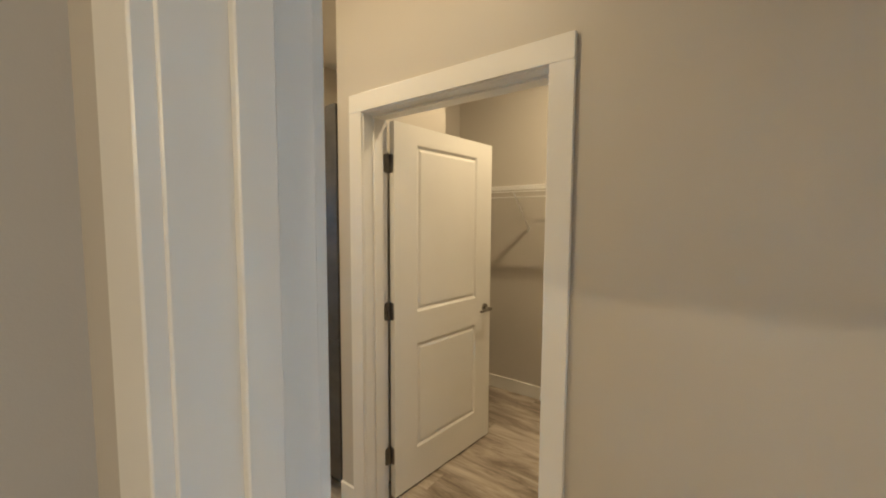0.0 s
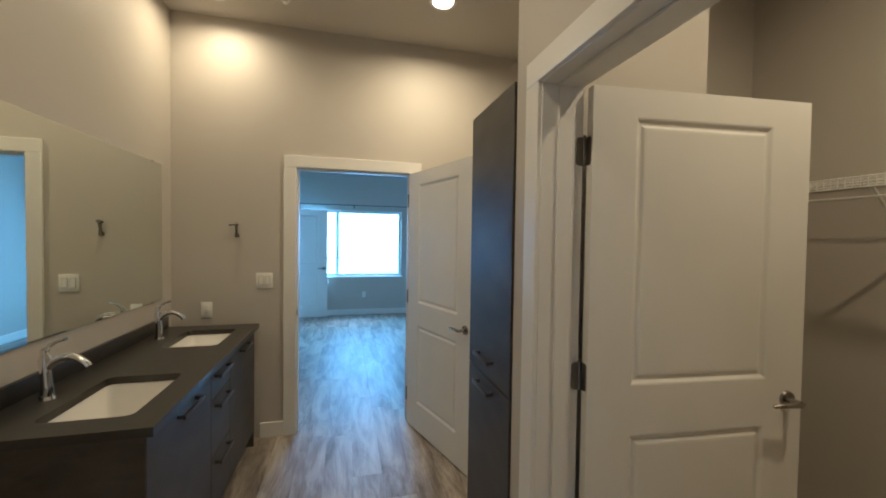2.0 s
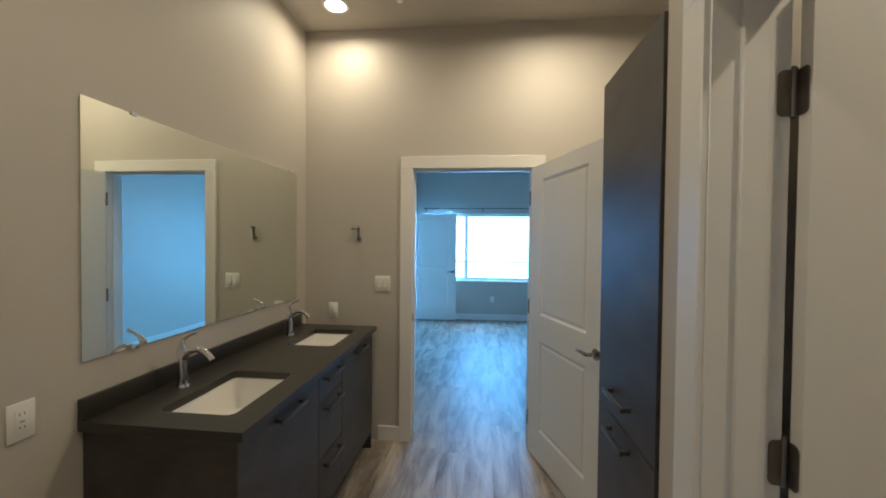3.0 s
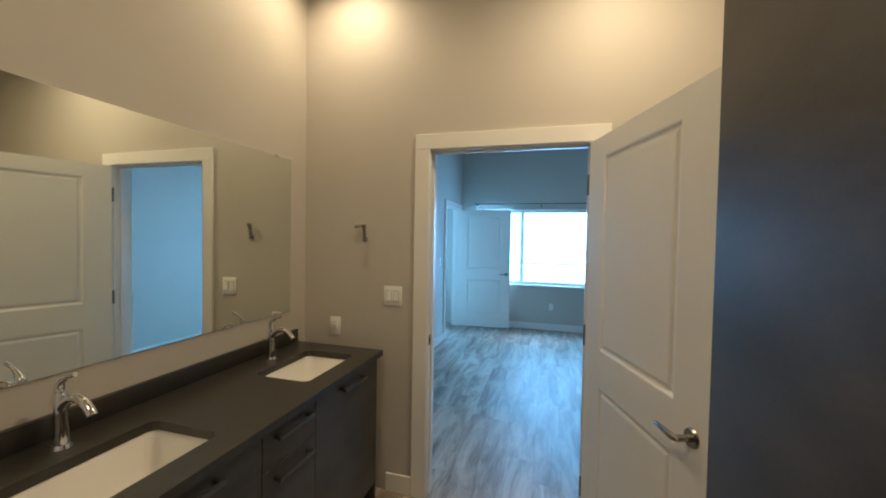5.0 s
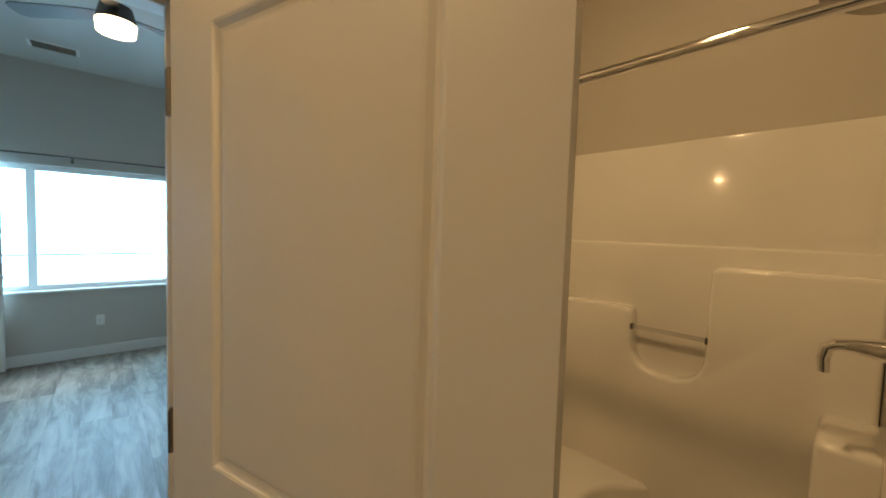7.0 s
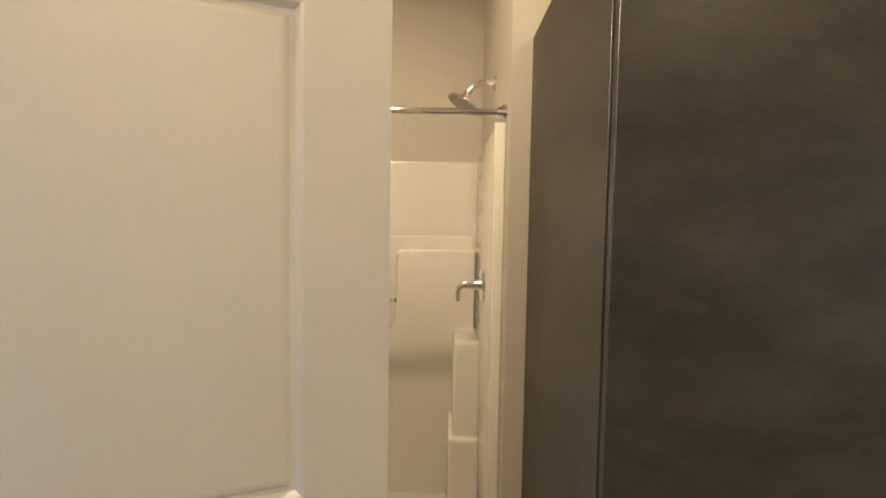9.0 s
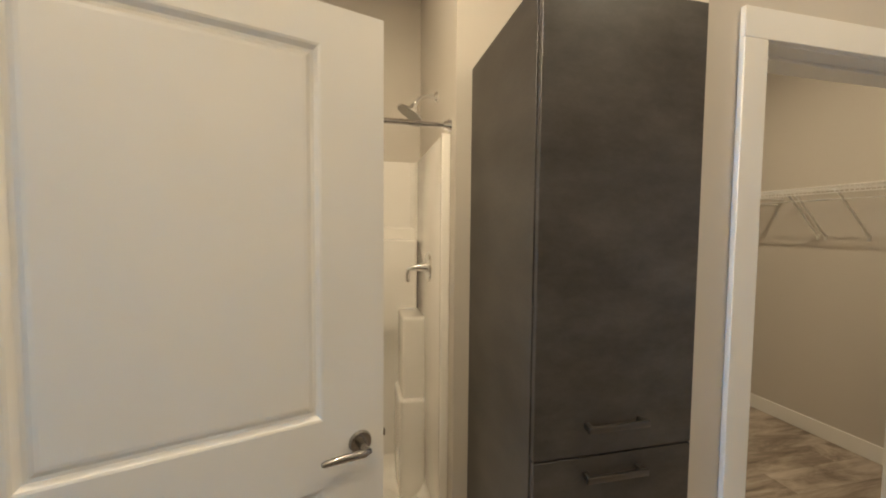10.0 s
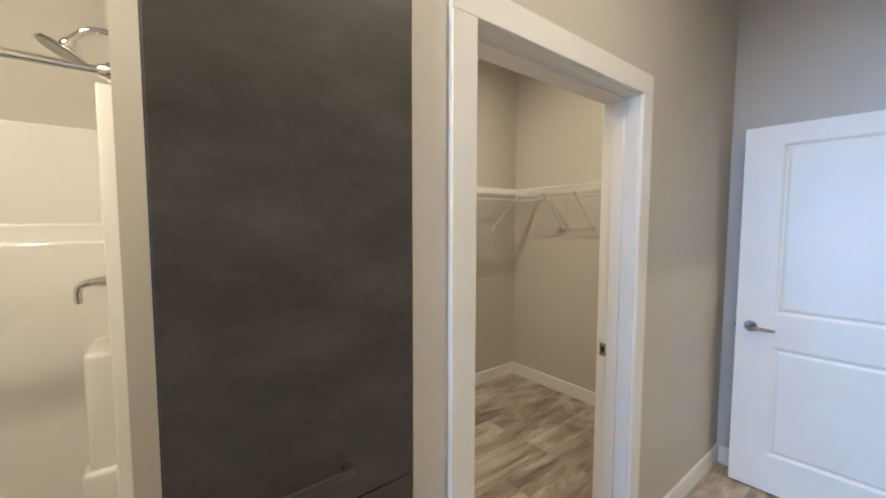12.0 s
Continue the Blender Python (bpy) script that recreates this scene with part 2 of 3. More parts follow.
wall("wall_bedroom_left", (-0.15, -0.03, 3.37, 6.735, 0, H), (-0.15, -0.03, 6.735, 7.675, 2.055, H), (-0.15, -0.03, 7.675, 7.85, 0, H))
wall("wall_bedroom_right", (3.35, 3.47, 3.37, 7.85, 0, H))
WX0, WX1, WZ0, WZ1 = 0.20, 2.29, 0.76, 2.06
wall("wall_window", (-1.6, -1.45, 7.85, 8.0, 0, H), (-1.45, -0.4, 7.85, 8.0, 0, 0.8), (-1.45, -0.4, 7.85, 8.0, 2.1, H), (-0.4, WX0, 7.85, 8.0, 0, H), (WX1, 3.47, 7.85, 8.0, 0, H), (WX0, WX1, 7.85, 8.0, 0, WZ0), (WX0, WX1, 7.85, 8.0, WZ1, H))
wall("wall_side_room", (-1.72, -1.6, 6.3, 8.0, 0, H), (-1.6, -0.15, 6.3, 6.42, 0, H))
wall("wall_hall_left", (-1.72, -1.6, -2.2, 0.62, 0, H))
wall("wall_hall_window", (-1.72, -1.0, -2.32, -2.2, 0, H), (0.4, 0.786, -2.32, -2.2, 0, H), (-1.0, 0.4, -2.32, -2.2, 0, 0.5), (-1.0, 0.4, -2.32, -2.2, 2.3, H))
solid("ceiling", boxes((-1.75, 3.75, -2.35, 8.05, H, H + 0.1)), CEILING, "flat painted ceiling", "ceiling")


def casing(name, axis, face, side, lo, hi, top, w=0.09, t=0.018):
    """Flat trim round a door opening. face: the wall plane; side: the way the trim stands out of it."""
    f0, f1 = sorted((face, face + side * t))
    lo, hi, top, w = lo - 0.004, hi + 0.004, top + 0.004, w - 0.004
    root = thing(name, pose(0, 0, 0), "flat white painted door trim on the wall", "trim", kind="structure")
    def b(p0, p1, z0, z1):
        return boxes((p0, p1, f0, f1, z0, z1) if axis == "x" else (f0, f1, p0, p1, z0, z1), bevel=0.002, seg=1)
    part("side_casing", b(lo - w, lo, 0, top), WHITE, root)
    part("side_casing", b(hi, hi + w, 0, top), WHITE, root)
    part("head_casing", b(lo - w, hi + w, top, top + w), WHITE, root)
    return root


def jamb(name, axis, f0, f1, lo, hi, top, stop0, stop1, strike=None):
    """Lining of a door opening between wall faces f0 and f1, with its door stop."""
    root = thing(name, pose(0, 0, 0), "white painted door jamb with a stop strip", "door jamb", kind="structure")
    def b(p0, p1, a0, a1, z0, z1, bev=0.0015):
        return boxes((p0, p1, a0, a1, z0, z1) if axis == "x" else (a0, a1, p0, p1, z0, z1), bevel=bev, seg=1)
    t = 0.015
    part("jamb_side", b(lo - t, lo, f0, f1, 0, top), WHITE, root)
    part("jamb_side", b(hi, hi + t, f0, f1, 0, top), WHITE, root)
    part("jamb_head", b(lo - t, hi + t, f0, f1, top, top + t), WHITE, root)
    part("stop_side", b(lo, lo + 0.011, stop0, stop1, 0, top), WHITE, root)
    part("stop_side", b(hi - 0.011, hi, stop0, stop1, 0, top), WHITE, root)
    part("stop_head", b(lo + 0.011, hi - 0.011, stop0, stop1, top - 0.011, top), WHITE, root)
    if strike:
        p, a = strike
        q0, q1 = (p - 0.002, p + 0.002)
        plate = part("strike_plate", b(q0, q1, a - 0.016, a + 0.016, 0.905, 0.965), NICKEL, root, "satin nickel strike plate")
        part("latch_hole", b(q0 - 0.001, q1 + 0.001, a - 0.007, a + 0.009, 0.922, 0.948, 0), BLACK, plate)
    return root


TOP = 2.04
casing("trim_bath_door", "x", 3.25, -1, 0.834, 1.701, TOP)
casing("trim_bedroom_side", "x", 3.37, 1, 0.834, 1.701, TOP)
jamb("jamb_bath_door", "x", 3.247, 3.373, 0.834, 1.701, TOP, 3.292, 3.325, (0.834, 3.275))
casing("trim_closet_door", "y", 1.83, -1, 0.409, 1.328, TOP)
casing("trim_closet_inside", "y", 1.97, 1, 0.409, 1.328, TOP)
jamb("jamb_closet_door", "y", 1.827, 1.985, 0.409, 1.328, TOP, 1.885, 1.935, (0.409, 1.955))
casing("trim_entry_hall", "y", 0.668, -1, -0.69, 0.227, TOP)
casing("trim_entry_inside", "y", 0.786, 1, -0.69, 0.227, TOP, w=0.08)
jamb("jamb_entry_door", "y", 0.665, 0.789, -0.69, 0.227, TOP, 0.712, 0.745, (0.227, 0.765))
casing("trim_side_room", "y", -0.03, 1, 6.75, 7.66, TOP, w=0.085)
jamb("jamb_side_room", "y", -0.153, -0.027, 6.75, 7.66, TOP, -0.11, -0.075)

base_n = [0]


def baseboard(x0, x1, y0, y1):
    base_n[0] += 1
    solid("baseboard_%d" % base_n[0], boxes((x0, x1, y0, y1, 0, 0.113), bevel=0.003, seg=1), WHITE, "low flat white baseboard along the wall", "baseboard")


T = 0.014
baseboard(0.58, 0.743, 3.25 - T, 3.25)
baseboard(1.792, 2.47, 3.25 - T, 3.25)
baseboard(0, T, 0.63, 1.62)
baseboard(1.83 - T, 1.83, -0.78, 0.318)
baseboard(1.83 - T, 1.83, 1.419, 1.527)
baseboard(0.825, 1.83 - T, -0.78, -0.78 + T)
baseboard(1.972, 3.60 - T, -0.84, -0.84 + T)
baseboard(3.60 - T, 3.60, -0.84, 1.98)
baseboard(2.625, 3.60 - T, 1.98 - T, 1.98)
baseboard(1.99, 2.625, 1.43 - T, 1.43)
baseboard(-0.03, -0.03 + T, 3.37, 6.664)
baseboard(-0.03, 3.35, 7.85 - T, 7.85)
baseboard(3.35 - T, 3.35, 3.37, 7.85)
baseboard(1.792, 3.35 - T, 3.37, 3.37 + T)
baseboard(-1.6, 0.648, 0.50 - T, 0.50)


# ---- doors ----
def panel_side(bm, w, y, s, z0, z1, panels, st):
    """One moulded face of a door: frame pieces flat at y, panels sunk and raised again. s: the way the face looks."""
    x_in0, x_in1 = st, w - st
    def quad(a, b, c, d):
        bm.faces.new([bm.verts.new(p) for p in (a, b, c, d)])
    def rect(xa, xb, za, zb):
        quad((xa, y, za), (xb, y, za), (xb, y, zb), (xa, y, zb))
    rect(0, x_in0, z0, z1)
    rect(x_in1, w, z0, z1)
    zs = [z0] + [v for p in panels for v in p] + [z1]
    for k in range(0, len(zs), 2):
        rect(x_in0, x_in1, zs[k], zs[k + 1])
    for za, zb in panels:
        levels = [(0, 0), (0.006, 0.0015), (0.016, 0.009), (0.024, 0.0095), (0.034, 0.0035), (0.042, 0.0025)]
        for (i0, d0), (i1, d1) in zip(levels, levels[1:]):
            p = [(x_in0 + i0, y - s * d0, za + i0), (x_in1 - i0, y - s * d0, za + i0), (x_in1 - i0, y - s * d0, zb - i0), (x_in0 + i0, y - s * d0, zb - i0)]
            q = [(x_in0 + i1, y - s * d1, za + i1), (x_in1 - i1, y - s * d1, za + i1), (x_in1 - i1, y - s * d1, zb - i1), (x_in0 + i1, y - s * d1, zb - i1)]
            for k in range(4):
                quad(p[k], p[(k + 1) % 4], q[(k + 1) % 4], q[k])
        i1, d1 = levels[-1]
        quad((x_in0 + i1, y - s * d1, za + i1), (x_in1 - i1, y - s * d1, za + i1), (x_in1 - i1, y - s * d1, zb - i1), (x_in0 + i1, y - s * d1, zb - i1))


def door(name, m, w, y0, label, hinge_y, flip=1):
    """A two-panel door, hinged at its origin, leaf along +x from y0 to y0 + 35 mm."""
    root = thing(name, m, label, "door")
    z0, z1, y1, st = 0.012, 2.035, y0 + 0.035, 0.16
    bm = bmesh.new()
    panels = [(0.222, 0.84), (1.014, 1.938)]
    panel_side(bm, w, y0, -1, z0, z1, panels, st)
    panel_side(bm, w, y1, 1, z0, z1, panels, st)
    for a, b in (((0, z0), (w, z0)), ((w, z0), (w, z1)), ((w, z1), (0, z1)), ((0, z1), (0, z0))):
        bm.faces.new([bm.verts.new(p) for p in ((a[0], y0, a[1]), (b[0], y0, b[1]), (b[0], y1, b[1]), (a[0], y1, a[1]))])
    bmesh.ops.remove_doubles(bm, verts=bm.verts[:], dist=0.0003)
    leaf = part("leaf", bm, DOORW, root, smooth=False)
    hx, hz = w - 0.066, 0.935
    for s, y in ((-1, y0), (1, y1)):
        bm = bmesh.new()
        rod(bm, (hx, y, hz), (hx, y + s * 0.009, hz), 0.031, 28, 0.028)
        rod(bm, (hx, y + s * 0.008, hz), (hx, y + s * 0.05, hz), 0.0115, 16, 0.0105)
        rose = part("lever_handle", bm, NICKEL, root, "satin nickel lever handle")
        bm = bmesh.new()
        tube(bm, [(hx + 0.010, y + s * 0.052, hz), (hx - 0.006, y + s * 0.056, hz), (hx - 0.03, y + s * 0.057, hz + 0.001), (hx - 0.07, y + s * 0.054, hz), (hx - 0.105, y + s * 0.049, hz - 0.003), (hx - 0.112, y + s * 0.048, hz - 0.004)], [0.007, 0.0108, 0.0105, 0.009, 0.0078, 0.004])
        part("lever", bm, NICKEL, rose)
    bm = boxes((w - 0.001, w + 0.0015, y0 + 0.006, y1 - 0.006, hz - 0.028, hz + 0.028), bevel=0.0005, seg=1)
    box(bm, w + 0.0015, w + 0.010, y0 + 0.012, y1 - 0.012, hz - 0.01, hz + 0.01, 0.002)
    part("latch", bm, NICKEL, root)
    for z in (0.245, 1.045, 1.82):
        bm = bmesh.new()
        rod(bm, (-0.008, hinge_y, z - 0.05), (-0.008, hinge_y, z + 0.05), 0.0075, 12)
        rod(bm, (-0.008, hinge_y, z + 0.05), (-0.008, hinge_y, z + 0.056), 0.005, 12)
        c0, c1 = sorted((hinge_y, hinge_y + flip * 0.034))
        prism(bm, rrect(c0, c1, z - 0.048, z + 0.048, 0.012, 4), "x", -0.0028, -0.0005)
        part("hinge", bm, HINGE, root, "satin nickel butt hinge")
    return root


door("door_bath", pose(1.692, 3.232, 0, 0, 0, -72.0), 0.868, 0.0, "open white two-panel bathroom door with lever handle", 0.0)
door("door_closet", pose(1.994, 1.288, 0, 0, 0, -5.2), 0.872, 0.0, "open white two-panel closet door beside dark cabinet", 0.04, -1)
door("door_entry", pose(0.842, -0.692, 0, 0, 0, 4.0), 0.885, -0.035, "open white two-panel entry door near the corner", -0.035)
door("door_side_room", pose(-0.04, 7.655, 0, 0, 0, 3.0), 0.90, 0.0, "open white two-panel bedroom door before the window wall", 0.04, -1)
# hinge leaves on the closet jamb, in the gap behind the leaf
for hz in (0.245, 1.045, 1.82):
    solid("hinge_leaf", prism(bmesh.new(), rrect(1.958, 1.994, hz - 0.048, hz + 0.048, 0.012, 4), "y", 1.3245, 1.3275), HINGE, "satin nickel hinge leaf on the jamb", "hinge", kind="", group="closet door hinge leaves")


# ---- bedroom window ----
def window(name, x0, x1, z0, z1, split, y):
    root = thing(name, pose((x0 + x1) / 2, y, z0), "white framed bedroom window with two panes", "window", kind="structure")
    ox, oy, oz = (x0 + x1) / 2, y, z0
    def b(a0, a1, b0, b1, c0, c1):
        return boxes((a0 - ox, a1 - ox, b0 - oy, b1 - oy, c0 - oz, c1 - oz), bevel=0.003, seg=1)
    f = 0.055
    part("frame_left", b(x0, x0 + f, y, y + 0.07, z0, z1), WHITE, root)
    part("frame_right", b(x1 - f, x1, y, y + 0.07, z0, z1), WHITE, root)
    part("frame_top", b(x0 + f, x1 - f, y, y + 0.07, z1 - f, z1), WHITE, root)
    part("frame_bottom", b(x0 + f, x1 - f, y, y + 0.07, z0, z0 + f), WHITE, root)
    part("mullion", b(split - 0.035, split + 0.035, y + 0.002, y + 0.068, z0 + f, z1 - f), WHITE, root)
    for a0, a1 in ((x0 + f, split - 0.035), (split + 0.035, x1 - f)):
        p = part("pane", boxes((a0 - ox, a1 - ox, 0.03, 0.036, f, z1 - z0 - f)), GLASS, root, smooth=False)
        p.visible_shadow = False
    part("window_sill", b(x0 - 0.03, x1 + 0.03, y - 0.115, y - 0.002, z0 - 0.02, z0 + 0.004), WHITE, root)
    return root


window("window_1", WX0, WX1, WZ0, WZ1, 1.035, 7.925)
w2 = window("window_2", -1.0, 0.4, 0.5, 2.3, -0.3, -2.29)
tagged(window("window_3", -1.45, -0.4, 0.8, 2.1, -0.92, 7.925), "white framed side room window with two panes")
tagged(w2, "white framed hall window with two panes")

rail = thing("balcony_rail", pose(1.3, 8.4, 1.1), "thin grey balcony rail outside the window", "railing")
part("top_rail", rod(bmesh.new(), (-2.2, 0, 0), (2.2, 0, 0), 0.012), NICKEL, rail)
for px in (-2.1, -0.7, 0.7 + 0.8, 2.1):
    part("post", rod(bmesh.new(), (px, 0.02, -1.1), (px, 0.02, 0), 0.012), NICKEL, rail)

solid("balcony_floor", boxes((-1.7, 3.7, 8.0, 9.4, -0.15, -0.005)), UNDER, "plain concrete balcony floor outside the window", "balcony")

cr = thing("curtain_rod", pose(0.25, 7.74, 2.15), "thin dark metal curtain rod on brackets", "curtain rod")
part("rod", rod(bmesh.new(), (-0.02, 0, 0), (2.26, 0, 0), 0.009), BRONZE, cr)
for bx in (0.0, 1.1, 2.22):
    bm = boxes((bx - 0.012, bx + 0.012, 0.095, 0.11, -0.05, 0.02), bevel=0.002)
    rod(bm, (bx, 0.1, -0.012), (bx, 0, -0.012), 0.006)
    part("bracket", bm, BRONZE, cr)
for bx in (-0.02, 2.26):
    bm = bmesh.new()
    bmesh.ops.create_uvsphere(bm, u_segments=14, v_segments=8, radius=0.016, matrix=Matrix.Translation((bx, 0, 0)))
    part("finial", bm, BRONZE, cr)


# ---- vanity ----
VY0, VY1, VX = 1.612, 3.14, 0.562
van = thing("vanity_cabinet", pose(0.0, VY0, 0.0), "long dark slate laminate double vanity cabinet", "cabinet")


def vb(x0, x1, y0, y1, z0, z1, bevel=0.0015):
    return boxes((x0, x1, y0 - VY0, y1 - VY0, z0, z1), bevel=bevel, seg=1)


part("side_panel", vb(0.002, VX, VY0, VY0 + 0.018, 0.0, 0.852), LAMINATE, van)
part("side_panel", vb(0.002, VX, VY1 - 0.018, VY1, 0.0, 0.852), LAMINATE, van)
part("bottom_panel", vb(0.004, VX - 0.022, VY0 + 0.018, VY1 - 0.018, 0.115, 0.133), LAMINATE, van)
part("back_panel", vb(0.004, 0.016, VY0 + 0.018, VY1 - 0.018, 0.133, 0.852), LAMINATE, van)
part("top_rail", vb(VX - 0.06, VX - 0.024, VY0 + 0.018, VY1 - 0.018, 0.80, 0.852), LAMINATE, van)
# toe kick coloured near-black: the shade under the vanity is painted on
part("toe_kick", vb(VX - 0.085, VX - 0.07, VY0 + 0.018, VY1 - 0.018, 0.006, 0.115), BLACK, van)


def bar_handle(parent, ax, p0, p1, z, face, out):
    """A flat bar pull along y from p0 to p1 on the plane x = face; out: the way it stands."""
    lo, hi = sorted((p0, p1))
    bm = bmesh.new()
    x0, x1 = sorted((face + out * 0.024, face + out * 0.034))
    box(bm, x0, x1, lo, hi, z - 0.009, z + 0.009, 0.0025)
    for yy in (lo + 0.012, hi - 0.012):
        q0, q1 = sorted((face, face + out * 0.027))
        box(bm, q0, q1, yy - 0.007, yy + 0.007, z - 0.007, z + 0.007, 0.0015)
    return part("handle", bm, BRONZE, parent, "dark metal bar pull handle")


FX = VX + 0.002
for y0, y1, z0, z1, name, hz, h0, h1 in (
        (VY0 + 0.002, 2.231, 0.118, 0.846, "door", 0.802, 1.84, 2.05),
        (2.547, VY1 - 0.002, 0.118, 0.846, "door", 0.802, 2.745, 2.955),
        (2.235, 2.543, 0.700, 0.846, "drawer_front", 0.806, 2.285, 2.495),
        (2.235, 2.543, 0.412, 0.696, "drawer_front", 0.655, 2.285, 2.495),
        (2.235, 2.543, 0.118, 0.408, "drawer_front", 0.367, 2.285, 2.495)):
    d = part(name, vb(FX - 0.02, FX, y0, y1, z0, z1), LAMINATE, van)
    bar_handle(d, "y", h0 - VY0, h1 - VY0, hz, FX, 1)

S1, S2 = (1.705, 2.14), (2.60, 3.015)
SX0, SX1 = 0.192, 0.482
ct = thing("countertop", pose(0, VY0, 0.853), "dark grey quartz vanity countertop with backsplash", "countertop")


def slab_with_holes(x0, x1, y0, y1, z0, z1, holes):
    """A slab whose top is cut by rounded openings: each hole's ring is bridged to its own rectangle of slab."""
    bm = bmesh.new()
    cuts = sorted(holes, key=lambda h: h[2])
    edges = [y0] + [(a[3] + b[2]) / 2 for a, b in zip(cuts, cuts[1:])] + [y1]
    for h, ya, yb in zip(cuts, edges, edges[1:]):
        ring = rrect(*h, 0.03)
        per = len(ring) // 4
        corners = [(x1, yb), (x0, yb), (x0, ya), (x1, ya)]
        for z in (z0, z1):
            rv = [bm.verts.new((p, q, z)) for p, q in ring]
            cv = [bm.verts.new((p, q, z)) for p, q in corners]
            for c in range(4):
                seg = rv[c * per:(c + 1) * per]
                for a, b in zip(seg, seg[1:]):
                    bm.faces.new((a, b, cv[c]))
                bm.faces.new((seg[-1], rv[((c + 1) * per) % len(rv)], cv[(c + 1) % 4], cv[c]))
        n = len(ring)
        for k in range(n):
            (p, q), (r, s) = ring[k], ring[(k + 1) % n]
            bm.faces.new([bm.verts.new(v) for v in ((p, q, z0), (r, s, z0), (r, s, z1), (p, q, z1))])
    for (p, q), (r, s) in zip(((x0, y0), (x1, y0), (x1, y1), (x0, y1)), ((x1, y0), (x1, y1), (x0, y1), (x0, y0))):
        bm.faces.new([bm.verts.new(v) for v in ((p, q, z0), (r, s, z0), (r, s, z1), (p, q, z1))])
    bmesh.ops.remove_doubles(bm, verts=bm.verts[:], dist=0.0002)
    return bm


part("slab", slab_with_holes(0.001, 0.592, -0.016, 3.156 - VY0, 0.0, 0.032, [(SX0, SX1, S1[0] - VY0, S1[1] - VY0), (SX0, SX1, S2[0] - VY0, S2[1] - VY0)]), STONE, ct, smooth=False)
part("backsplash", boxes((0.001, 0.021, -0.016, 3.156 - VY0, 0.0325, 0.108), bevel=0.002), STONE, ct)


def sink(yc0, yc1):
    root = thing("sink", pose(0, yc0, 0.70), "white ceramic undermount rectangular sink basin", "sink", "vanity sinks")
    bm = bmesh.new()
    rings = []
    w = yc1 - yc0
    for i, z in ((-0.012, 0.152), (-0.004, 0.152), (0.004, 0.14), (0.012, 0.06), (0.03, 0.022), (0.06, 0.012), (0.115, 0.006)):
        rings.append([bm.verts.new((p, q, z)) for p, q in rrect(SX0 + i, SX1 - i, i, w - i, 0.036 if i < 0.05 else 0.028)])
    for a, b in zip(rings, rings[1:]):
        for k in range(len(a)):
            bm.faces.new((a[k], a[(k + 1) % len(a)], b[(k + 1) % len(b)], b[k]))
    bm.faces.new(rings[-1])
    part("basin", bm, CERAMIC, root)
    bm = bmesh.new()
    rod(bm, ((SX0 + SX1) / 2, w / 2, 0.006), ((SX0 + SX1) / 2, w / 2, 0.012), 0.024, 24, 0.02)
    part("drain", bm, CHROME, root, "chrome drain")
    return root


sink(*S1)
sink(*S2)


def faucet(y):
    root = thing("faucet", pose(0.102, y, 0.8855), "curved chrome single-lever bathroom faucet", "faucet", "vanity faucets")
    bm = bmesh.new()
    rod(bm, (0, 0, 0), (0, 0, 0.012), 0.027, 24, 0.024)
    part("base", bm, CHROME, root)
    bm = bmesh.new()
    tube(bm, [(0, 0, 0.012), (-0.001, 0, 0.05), (-0.004, 0, 0.10), (-0.006, 0, 0.15), (-0.004, 0, 0.17)], [0.021, 0.018, 0.017, 0.021, 0.015])
    part("body", bm, CHROME, root)
    bm = bmesh.new()
    pts = [(-0.004, 0, 0.11), (0.02, 0, 0.14), (0.045, 0, 0.155), (0.075, 0, 0.158), (0.10, 0, 0.148), (0.122, 0, 0.128), (0.13, 0, 0.115)]
    tube(bm, pts, [0.014, 0.015, 0.015, 0.014, 0.0135, 0.014, 0.0145])
    part("spout", bm, CHROME, root)
    bm = bmesh.new()
    tube(bm, [(-0.006, 0, 0.168), (-0.008, 0, 0.182), (0.004, 0, 0.20), (0.03, 0, 0.217), (0.062, 0, 0.228)], [0.013, 0.014, 0.009, 0.006, 0.0065])
    part("lever", bm, CHROME, root)
    return root


faucet(1.93)
faucet(2.825)

MY0, MY1, MZ0, MZ1 = 1.608, 3.098, 1.083, 1.986
mir = thing("mirror", pose(0, (MY0 + MY1) / 2, MZ0), "large frameless wall mirror above the vanity", "mirror")
mo = (MY0 + MY1) / 2
part("glass", boxes((0.002, 0.0065, MY0 - mo, MY1 - mo, 0, MZ1 - MZ0)), mirror_m, mir, smooth=False)
part("backing_edge", boxes((0.0005, 0.002, MY0 - mo + 0.001, MY1 - mo - 0.001, 0.001, MZ1 - MZ0 - 0.001)), BLACK, mir, smooth=False)
for cy in (-0.55, 0.62):
    for cz in (0.0, MZ1 - MZ0):
        part("clip", boxes((0.002, 0.011, cy - 0.014, cy + 0.014, cz - 0.008, cz + 0.008), bevel=0.002), CHROME, mir, "small chrome mirror clip")


